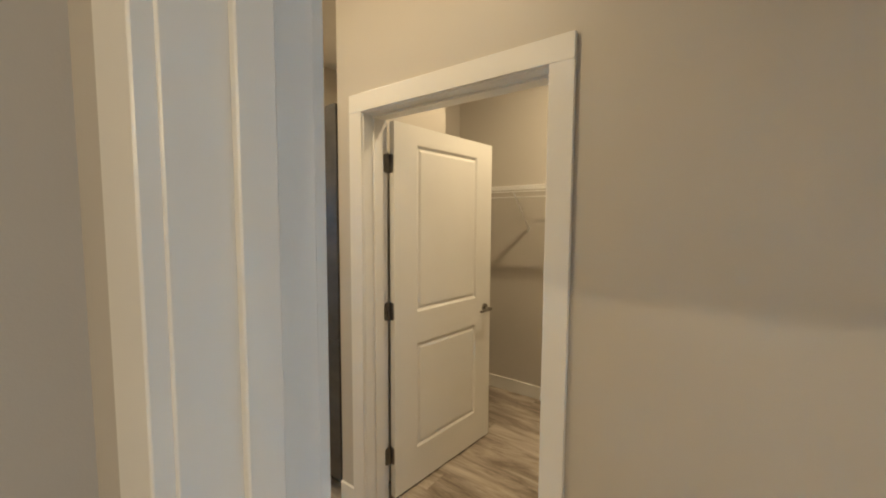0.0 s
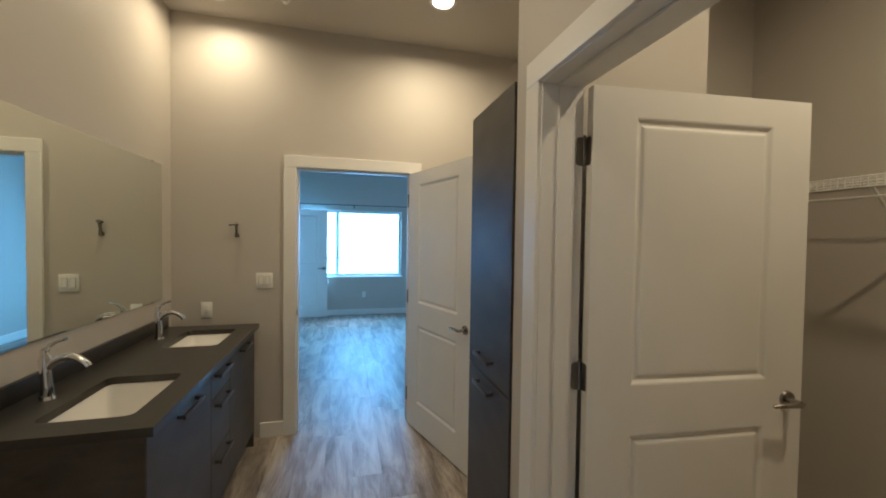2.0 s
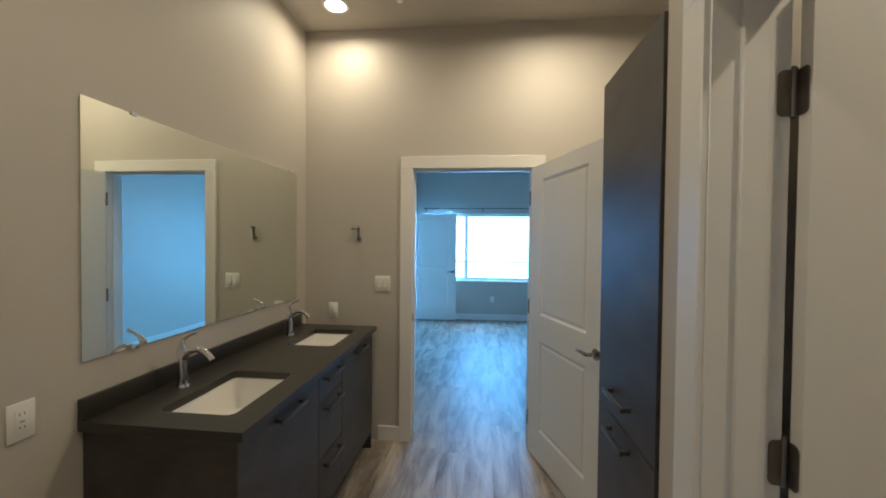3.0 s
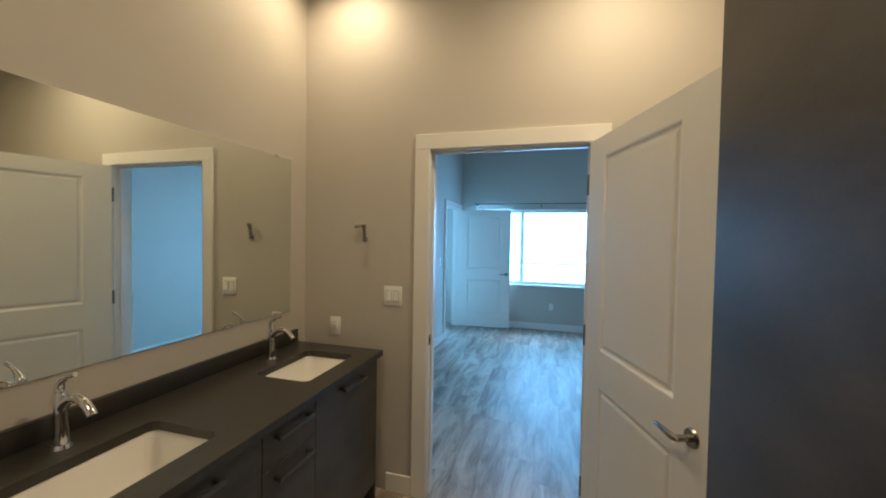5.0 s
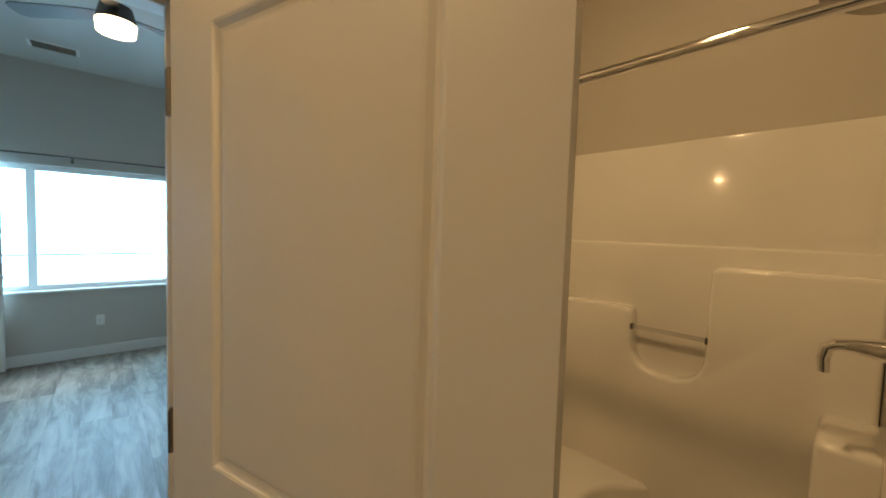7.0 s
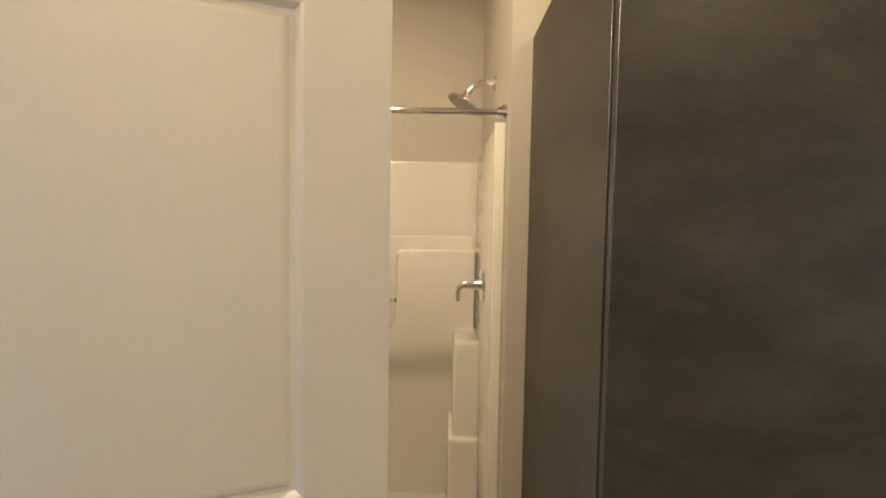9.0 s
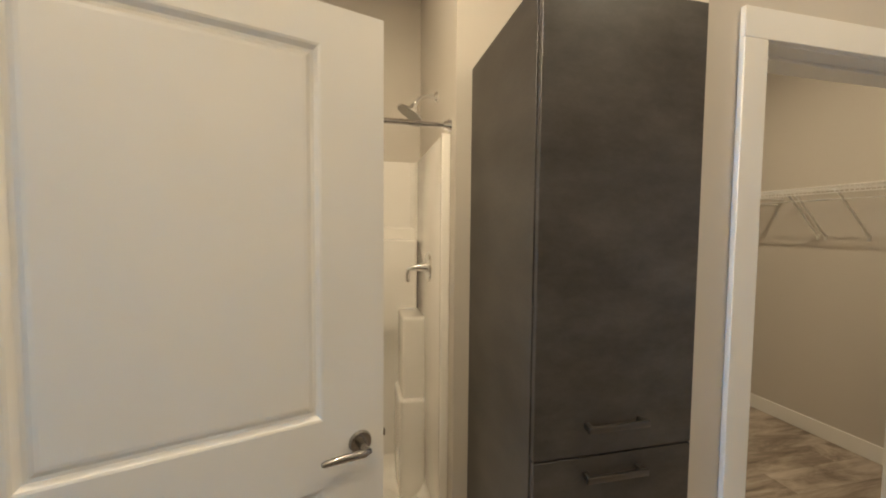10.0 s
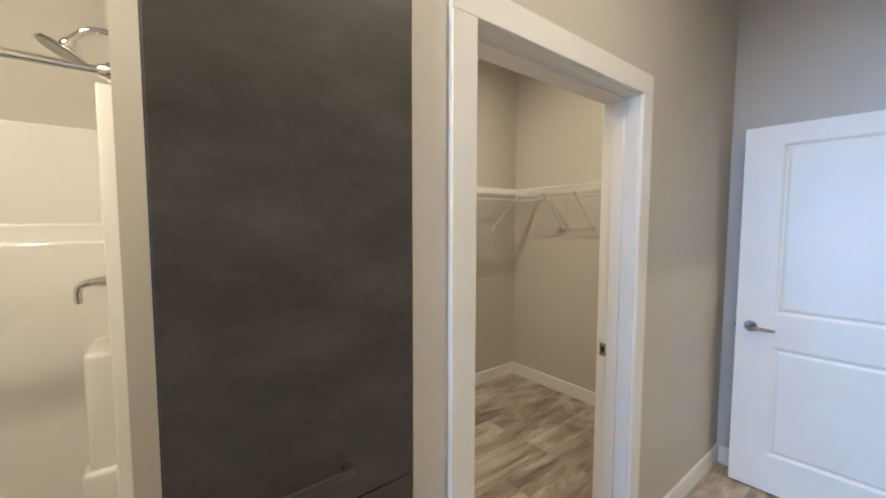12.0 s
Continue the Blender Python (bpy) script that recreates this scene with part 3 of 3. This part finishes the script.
# ---- wall fittings ----
def plate(name, m, w, h, rockers, label, category):
    """A wall plate in its own xz plane, standing out towards -y."""
    root = thing(name, m, label, category)
    part("plate", boxes((-w / 2, w / 2, -0.006, -0.0005, -h / 2, h / 2), bevel=0.003), PLASTIC, root)
    for k in range(rockers):
        cx = (k - (rockers - 1) / 2) * 0.046
        # frame coloured grey to draw a shadow line round the rocker
        fr = part("rocker_frame", boxes((cx - 0.0175, cx + 0.0175, -0.0075, -0.005, -0.034, 0.034), bevel=0.001), GREYP_GAP_SHADE, root)
        bm = bmesh.new()
        prism(bm, [(-0.007, -0.031), (-0.0108, -0.031), (-0.0082, 0.031), (-0.007, 0.031)], "x", cx - 0.0145, cx + 0.0145)
        part("rocker", bm, PLASTIC, fr, smooth=False)
    return root


def outlet(m, label):
    root = thing("wall_outlet", m, label, "outlet", "wall outlets")
    part("plate", boxes((-0.036, 0.036, -0.006, -0.0005, -0.057, 0.057), bevel=0.003), PLASTIC, root)
    face = part("receptacle", boxes((-0.0175, 0.0175, -0.0085, -0.005, -0.034, 0.034), bevel=0.001), PLASTIC, root)
    for zc in (-0.02, 0.02):
        for xc in (-0.006, 0.006):
            part("slot", boxes((xc - 0.001, xc + 0.001, -0.0088, -0.008, zc - 0.002, zc + 0.006)), BLACK, face, smooth=False)
    part("test_button", boxes((-0.006, 0.006, -0.0098, -0.008, -0.003, 0.003), bevel=0.0006), GREYP_GAP_SHADE, face)
    return root


plate("light_switch", pose(0.609, 3.25, 1.187), 0.116, 0.116, 2, "white double rocker light switch on the wall", "light switch")
outlet(pose(0.224, 3.25, 0.978), "white wall outlet above the dark countertop")
outlet(pose(0, 1.438, 0.963, 0, 0, 90), "white wall outlet beside the vanity")
outlet(pose(1.55, 7.85, 0.40), "white wall outlet under the bedroom window")
outlet(pose(-0.03, 5.0, 0.40, 0, 0, 90), "white wall outlet on the bedroom wall")
plate("light_switch", pose(-0.03, 6.45, 1.2, 0, 0, 90), 0.07, 0.116, 1, "white rocker light switch beside the bedroom door", "light switch")

hk = thing("towel_hook", pose(0.424, 3.25, 1.60), "chrome wall post for hanging a towel", "towel holder")
bm = boxes((-0.017, 0.017, -0.008, -0.0005, -0.092, -0.066), bevel=0.003)
tube(bm, [(0, -0.007, -0.085), (0, -0.012, -0.07), (0, -0.016, -0.04), (0, -0.022, -0.012), (0, -0.026, 0.006)], [0.015, 0.011, 0.0095, 0.011, 0.012])
part("stem", bm, NICKEL, hk)
bm = bmesh.new()
tube(bm, [(0.014, -0.026, 0.004), (0.0, -0.03, 0.004), (-0.016, -0.045, 0.001), (-0.034, -0.066, -0.004), (-0.038, -0.07, -0.004)], [0.009, 0.0115, 0.0095, 0.0105, 0.006])
part("arm", bm, NICKEL, hk)

tb = thing("towel_bar", pose(1.868, 3.25, 1.374), "chrome towel bar mounted beside the shower", "towel bar")
for px in (0.0, 0.60):
    bm = bmesh.new()
    rod(bm, (px, -0.0005, 0), (px, -0.01, 0), 0.024, 24, 0.021)
    tube(bm, [(px, -0.01, 0), (px, -0.04, 0), (px, -0.075, 0)], [0.015, 0.011, 0.0135])
    part("post", bm, CHROME, tb)
part("bar", rod(bmesh.new(), (0, -0.062, 0), (0.60, -0.062, 0), 0.0075), CHROME, tb)


# ---- tall cabinet ----
CX0, CX1, CY0, CY1, CZ = 1.822, 2.396, 1.531, 2.032, 2.125
cab = thing("tall_cabinet", pose(CX0, CY0, 0), "tall dark slate laminate linen cabinet in a recess", "cabinet")
cd, cw = CX1 - CX0, CY1 - CY0
part("side_panel", boxes((0.021, cd, 0, 0.018, 0, CZ), bevel=0.001, seg=1), LAMINATE, cab)
part("side_panel", boxes((0.021, cd, cw - 0.018, cw, 0, CZ), bevel=0.001, seg=1), LAMINATE, cab)
part("top_panel", boxes((0.021, cd, 0.018, cw - 0.018, CZ - 0.018, CZ), bevel=0.001, seg=1), LAMINATE, cab)
part("back_panel", boxes((cd - 0.012, cd - 0.001, 0.018, cw - 0.018, 0.1, CZ - 0.018)), LAMINATE, cab)
# black sheet behind the doors and black toe kick paint in the shade
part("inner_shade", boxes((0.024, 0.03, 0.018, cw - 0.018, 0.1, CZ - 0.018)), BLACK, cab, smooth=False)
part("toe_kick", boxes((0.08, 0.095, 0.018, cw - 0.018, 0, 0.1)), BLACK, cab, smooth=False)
for z0, z1, hz in ((0.890, CZ - 0.002, 0.976), (0.10, 0.885, 0.840)):
    d = part("door", boxes((0.0, 0.0185, 0.003, cw - 0.003, z0, z1), bevel=0.0012, seg=1), LAMINATE, cab)
    bar_handle(d, "y", 1.70 - CY0, 1.888 - CY0, hz, 0.0, -1)


# ---- shower ----
SHX0, SHX1, SHY0, SHY1, SHZ = 2.487, 3.236, 2.099, 3.246, 1.895
sh = thing("shower_stall", pose(SHX0, SHY0, 0), "glossy white moulded acrylic shower stall with seat", "shower")
W, D = SHY1 - SHY0, SHX1 - SHX0
part("back_panel", boxes((D - 0.03, D, 0, W, 0.03, SHZ), bevel=0.008), ACRYLIC, sh)
part("side_panel", boxes((0.0, D - 0.02, 0, 0.024, 0.03, SHZ), bevel=0.006), ACRYLIC, sh)
part("side_panel", boxes((0.0, D - 0.02, W - 0.024, W, 0.03, SHZ), bevel=0.006), ACRYLIC, sh)
for y0, y1 in ((-0.0035, 0.034), (W - 0.034, W + 0.0035)):
    part("front_flange", boxes((-0.012, 0.014, y0, y1, 0.0, SHZ - 0.003), bevel=0.005, seg=3), ACRYLIC, sh)


def cove(cx, cy, sx, sy, r, top=SHZ - 0.004):
    """Rounded inner corner column between two panels."""
    bm = bmesh.new()
    out = [(cx, cy)]
    for k in range(9):
        t = radians(90 * k / 8)
        out.append((cx + sx * r * (1 - math.sin(t)), cy + sy * r * (1 - math.cos(t))))
    prism(bm, out, "z", 0.05, top)
    return bm


part("corner_cove", cove(D - 0.029, W - 0.023, -1, -1, 0.06), ACRYLIC, sh)
part("corner_cove", cove(D - 0.029, 0.023, -1, 1, 0.05), ACRYLIC, sh)
part("ledge_cove", cove(D - 0.099, W - 0.0235, -1, -1, 0.13, 1.238), ACRYLIC, sh)
# lower back wall stands proud, with a stepped top and a soap notch
Y = lambda y: y - SHY0
prof = [(0.026, 0.05), (W - 0.026, 0.05), (W - 0.026, 1.245), (Y(2.815), 1.245), (Y(2.79), 1.238), (Y(2.783), 1.215), (Y(2.782), 1.10), (Y(2.768), 1.05), (Y(2.738), 1.02), (Y(2.69), 1.006), (Y(2.625), 1.006), (Y(2.577), 1.02), (Y(2.547), 1.05), (Y(2.534), 1.10), (Y(2.53), 1.42), (Y(2.50), 1.437), (0.026, 1.437)]
bm = bmesh.new()
prism(bm, prof, "x", D - 0.10, D - 0.022, 0.016, 3)
part("back_ledge", bm, ACRYLIC, sh)
part("upper_step", boxes((D - 0.042, D - 0.02, 0.024, W - 0.024, 1.0, 1.505), bevel=0.01, seg=3), ACRYLIC, sh)
part("side_ledge", boxes((D - 0.34, D - 0.05, 0.016, 0.14, 0.05, 1.035), bevel=0.02, seg=4), ACRYLIC, sh)
part("side_ledge", boxes((D - 0.36, D - 0.05, 0.016, 0.158, 0.05, 0.60), bevel=0.02, seg=4), ACRYLIC, sh)
bm = bmesh.new()
seat = [(0.10, W - 0.02), (0.105, W - 0.075), (0.15, W - 0.21), (0.20, W - 0.31), (0.27, W - 0.385), (0.36, W - 0.42), (0.46, W - 0.43), (0.54, W - 0.46), (0.60, W - 0.53), (0.68, W - 0.58), (0.72, W - 0.58), (0.72, W - 0.02)]
prism(bm, seat, "z", 0.04, 0.568, 0.026, 4)
part("seat", bm, ACRYLIC, sh)
bm = boxes((-0.008, D - 0.02, 0.002, W - 0.002, 0.0, 0.055), bevel=0.008)
part("pan", bm, ACRYLIC, sh)


def floor_cove(x0, x1, y0, y1, r, base):
    """Hollow fillet round the pan where it turns up into the walls."""
    bm = bmesh.new()
    rings = []
    for k in range(9):
        t = radians(90 * k / 8)
        i, z = r * (1 - math.sin(t)), base + r * (1 - math.cos(t))
        rings.append([bm.verts.new((p, q, z)) for p, q in rrect(x0 + i, x1 - i, y0 + i, y1 - i, 0.05 + 0.6 * i, 6)])
    rings = rings[::-1]
    for a, b in zip(rings, rings[1:]):
        for k in range(len(a)):
            bm.faces.new((a[k], a[(k + 1) % len(a)], b[(k + 1) % len(b)], b[k]))
    return bm


part("pan_cove", floor_cove(0.03, D - 0.098, 0.022, W - 0.022, 0.13, 0.056), ACRYLIC, sh)
part("threshold", boxes((-0.01, 0.085, 0.004, W - 0.004, 0.0, 0.13), bevel=0.025, seg=4), ACRYLIC, sh)
bm = bmesh.new()
rod(bm, (0.33, 0.55, 0.055), (0.33, 0.55, 0.06), 0.055, 28, 0.05)
part("drain", bm, CHROME, sh, "round chrome drain")
bm = bmesh.new()
rod(bm, (D - 0.085, Y(2.785), 1.172), (D - 0.085, Y(2.53), 1.172), 0.0085)
bar = part("soap_bar", bm, CLEAR, sh, "clear acrylic washcloth bar")
for yy in (2.785, 2.53):
    part("bar_end", boxes((D - 0.097, D - 0.073, Y(yy) - 0.005, Y(yy) + 0.005, 1.160, 1.184), bevel=0.003), BRONZE, bar)

rodt = thing("shower_rod", pose(2.487, 2.095, 1.926), "straight chrome shower curtain rod, no curtain", "shower rod")
part("rod", rod(bmesh.new(), (0, 0.006, 0), (0, 1.149, 0), 0.0127, 20), CHROME, rodt)
for y0, y1, r0, r1 in ((0.0005, 0.012, 0.029, 0.027), (0.012, 0.03, 0.021, 0.017), (1.1545, 1.143, 0.029, 0.027), (1.143, 1.125, 0.021, 0.017)):
    part("flange", rod(bmesh.new(), (0, y0, 0), (0, y1, 0), r0, 24, r1), CHROME, rodt)

hd = thing("wall_shower", pose(2.765, 2.095, 2.132), "chrome wall-mounted shower head on a bent arm", "shower head")
part("flange", rod(bmesh.new(), (0, 0.0005, 0), (0, 0.012, 0), 0.03, 24, 0.02), CHROME, hd)
bm = bmesh.new()
tube(bm, [(0, 0.008, 0), (0, 0.03, 0.003), (0, 0.055, 0.001), (0, 0.078, -0.010), (0, 0.098, -0.030), (0, 0.110, -0.045)], [0.011] * 6)
part("arm", bm, CHROME, hd)
AX = Vector((0, 0.47, -0.883))
P0 = Vector((0, 0.108, -0.043))
bm = bmesh.new()
tube(bm, [P0 + AX * k for k in (0, 0.010, 0.020, 0.026, 0.036, 0.044, 0.050)], [0.014, 0.02, 0.021, 0.022, 0.045, 0.067, 0.069], 32)
head = part("head", bm, CHROME, hd)
part("spray_face", rod(bmesh.new(), P0 + AX * 0.0495, P0 + AX * 0.053, 0.063, 32), GREYP_GAP_SHADE, head, "grey rubber spray face")

vl = thing("shower_valve", pose(2.80, 2.123, 1.308), "chrome shower valve with a lever handle", "shower valve")
part("escutcheon", rod(bmesh.new(), (0, 0.0, 0), (0, 0.01, 0), 0.078, 36, 0.07), CHROME, vl)
bm = bmesh.new()
tube(bm, [(0, 0.008, 0), (0, 0.03, 0), (0, 0.06, 0.0), (0, 0.085, -0.004)], [0.026, 0.022, 0.016, 0.012])
part("stem", bm, CHROME, vl)
bm = bmesh.new()
tube(bm, [(0, 0.066, 0), (0, 0.088, -0.004), (0, 0.102, -0.014), (0, 0.106, -0.038), (0, 0.104, -0.070)], [0.014, 0.014, 0.013, 0.012, 0.011])
part("lever", bm, CHROME, vl)


# ---- closet shelf ----
def wire_shelf(name, m, length, brackets, label):
    """Wire shelf along +x, wall at y = 0, front at y = 0.305."""
    root = thing(name, m, label, "wire shelf", "closet shelves")
    for y, z, n in ((0.012, 0, "back_rail"), (0.15, -0.004, "middle_rail"), (0.305, 0, "front_rail"), (0.31, -0.045, "lip_rail"), (0.275, -0.085, "hang_rail")):
        part(n, rod(bmesh.new(), (0, y, z), (length, y, z), 0.0038 if n != "hang_rail" else 0.005, 8), WIRE, root)
    bm = bmesh.new()
    k = 0.0
    while k < length:
        box(bm, k - 0.0014, k + 0.0014, 0.012, 0.307, 0.002, 0.005)
        box(bm, k - 0.0014, k + 0.0014, 0.306, 0.311, -0.046, 0.004)
        k += 0.0254
    deck = part("wire_deck", bm, WIRE, root, smooth=False)
    tagged(deck, kind="stuff")
    for bx in brackets:
        bm = bmesh.new()
        tube(bm, [(bx, 0.305, -0.045), (bx, 0.285, -0.06), (bx, 0.02, -0.315), (bx, 0.006, -0.33)], [0.0075] * 4, 8)
        box(bm, bx - 0.01, bx + 0.01, 0.0005, 0.006, -0.36, -0.315, 0.002)
        part("bracket", bm, WIRE, root)
    return root


wire_shelf("wire_shelf", pose(1.985, -0.84, 1.802), 1.30, (0.30, 0.77, 1.01, 1.055), "white wire closet shelf on diagonal brackets")
wire_shelf("wire_shelf", pose(3.60, -0.84, 1.802, 0, 0, 90), 2.80, (0.30, 1.2, 2.1), "long white wire closet shelf with hanging rail")


# ---- ceiling fittings ----
def downlight(x, y):
    root = thing("downlight", pose(x, y, CEIL), "round recessed white ceiling downlight, switched on", "ceiling light", "bathroom downlights")
    bm = bmesh.new()
    outer = [(0.092, 0.0), (0.09, -0.006), (0.072, -0.009), (0.066, -0.004)]
    n = 36
    rings = [[bm.verts.new((r * math.cos(2 * math.pi * k / n), r * math.sin(2 * math.pi * k / n), z)) for k in range(n)] for r, z in outer]
    for a, b in zip(rings, rings[1:]):
        for k in range(n):
            bm.faces.new((a[k], a[(k + 1) % n], b[(k + 1) % n], b[k]))
    part("trim_ring", bm, WHITE, root)
    part("lens", rod(bmesh.new(), (0, 0, -0.001), (0, 0, -0.005), 0.067, 32), LENS, root, "glowing frosted lens")
    return root


# gives the added, unseen third lamp the same fitting as the others
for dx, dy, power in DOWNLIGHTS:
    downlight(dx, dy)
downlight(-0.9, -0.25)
cl = thing("closet_light", pose(2.75, 0.55, CEIL), "round white closet ceiling light", "ceiling light")
part("body", rod(bmesh.new(), (0, 0, -0.0005), (0, 0, -0.03), 0.12, 32, 0.11), WHITE, cl)
part("diffuser", rod(bmesh.new(), (0, 0, -0.03), (0, 0, -0.045), 0.105, 32, 0.09), LENS, cl)

sp = thing("sprinkler", pose(0.80, 2.90, CEIL), "small white ceiling fire sprinkler", "sprinkler")
part("cup", rod(bmesh.new(), (0, 0, -0.0005), (0, 0, -0.01), 0.035, 24, 0.03), WHITE, sp)
part("head", rod(bmesh.new(), (0, 0, -0.01), (0, 0, -0.03), 0.012, 16, 0.018), CHROME, sp)
for dx, dy, lab in ((0.30, 7.0, "white round smoke detector on the bedroom ceiling"),):
    sm = thing("smoke_detector", pose(dx, dy, CEIL), lab, "smoke detector")
    part("body", rod(bmesh.new(), (0, 0, -0.0005), (0, 0, -0.035), 0.065, 28, 0.055), PLASTIC, sm)
    part("vent_ring", rod(bmesh.new(), (0, 0, -0.035), (0, 0, -0.042), 0.04, 28, 0.035), PLASTIC, sm)
vt = thing("ceiling_vent", pose(1.27, 7.25, CEIL), "white metal ceiling air vent", "vent")
part("frame", boxes((-0.17, 0.17, -0.10, 0.10, -0.008, -0.0005), bevel=0.002), WHITE, vt)
for k in range(9):
    part("slat", boxes((-0.145, 0.145, -0.076 + k * 0.019 - 0.005, -0.076 + k * 0.019 + 0.005, -0.014, -0.008), bevel=0.001), NICKEL, vt)

fan = thing("ceiling_fan", pose(1.66, 5.5, CEIL), "dark ceiling fan with a glowing drum light", "ceiling fan")
part("canopy", rod(bmesh.new(), (0, 0, -0.0005), (0, 0, -0.05), 0.07, 28, 0.05), BRONZE, fan)
part("downrod", rod(bmesh.new(), (0, 0, -0.05), (0, 0, -0.20), 0.012), BRONZE, fan)
part("motor", rod(bmesh.new(), (0, 0, -0.29), (0, 0, -0.19), 0.11, 32, 0.085), BRONZE, fan)
for k in range(3):
    a = radians(20 + 120 * k)
    bm = bmesh.new()
    prism(bm, [(0.10, -0.03), (0.22, -0.062), (0.60, -0.07), (0.64, -0.05), (0.65, 0.0), (0.64, 0.05), (0.60, 0.07), (0.22, 0.05), (0.10, 0.03)], "z", -0.236, -0.228, 0.002, 1)
    bmesh.ops.rotate(bm, verts=bm.verts[:], cent=(0, 0, -0.232), matrix=Matrix.Rotation(radians(10), 3, "X"))
    bmesh.ops.rotate(bm, verts=bm.verts[:], cent=(0, 0, 0), matrix=Matrix.Rotation(a, 3, "Z"))
    part("blade", bm, BLADE, fan)
part("drum_light", rod(bmesh.new(), (0, 0, -0.355), (0, 0, -0.29), 0.10, 32, 0.105), LENS, fan, "glowing white glass drum")

# ---- floor ----
AREAS = ((-1.66, -0.1, -2.26, 0.56), (-1.66, -0.1, 6.36, 7.92), (-0.1, 0.73, -2.26, 7.92), (0.73, 3.41, -0.9, 7.92), (3.41, 3.66, -0.9, 2.04))
floor = tagged(new("floor", mesh_of("floor", boxes(*((a, b, c, d, -0.12, -0.006) for a, b, c, d in AREAS)), UNDER)), "grey-brown wood-look vinyl plank floor", "floor", kind="structure")
PW, PL = 0.182, 1.22
bm = bmesh.new()
box(bm, -PW / 2 + 0.0004, PW / 2 - 0.0004, -0.5, 0.5, -0.0058, 0.0, 0.0)
plank_mesh = mesh_of("plank", bm, PLANK)
rng = random.Random(5)
x = -1.66 + PW / 2
while x < 3.6:
    start = -2.26 - rng.random() * PL
    cx = x
    for a0, a1, y0, y1 in AREAS:
        if not a0 <= cx < a1:
            continue
        y = start
        while y < y1:
            a, b = max(y, y0), min(y + PL, y1)
            if b - a > 0.01:
                p = new("plank", plank_mesh)
                p.parent = floor
                p.location = (cx, (a + b) / 2, 0)
                p.scale = (1, b - a - 0.0008, 1)
            y += PL
    x += PW
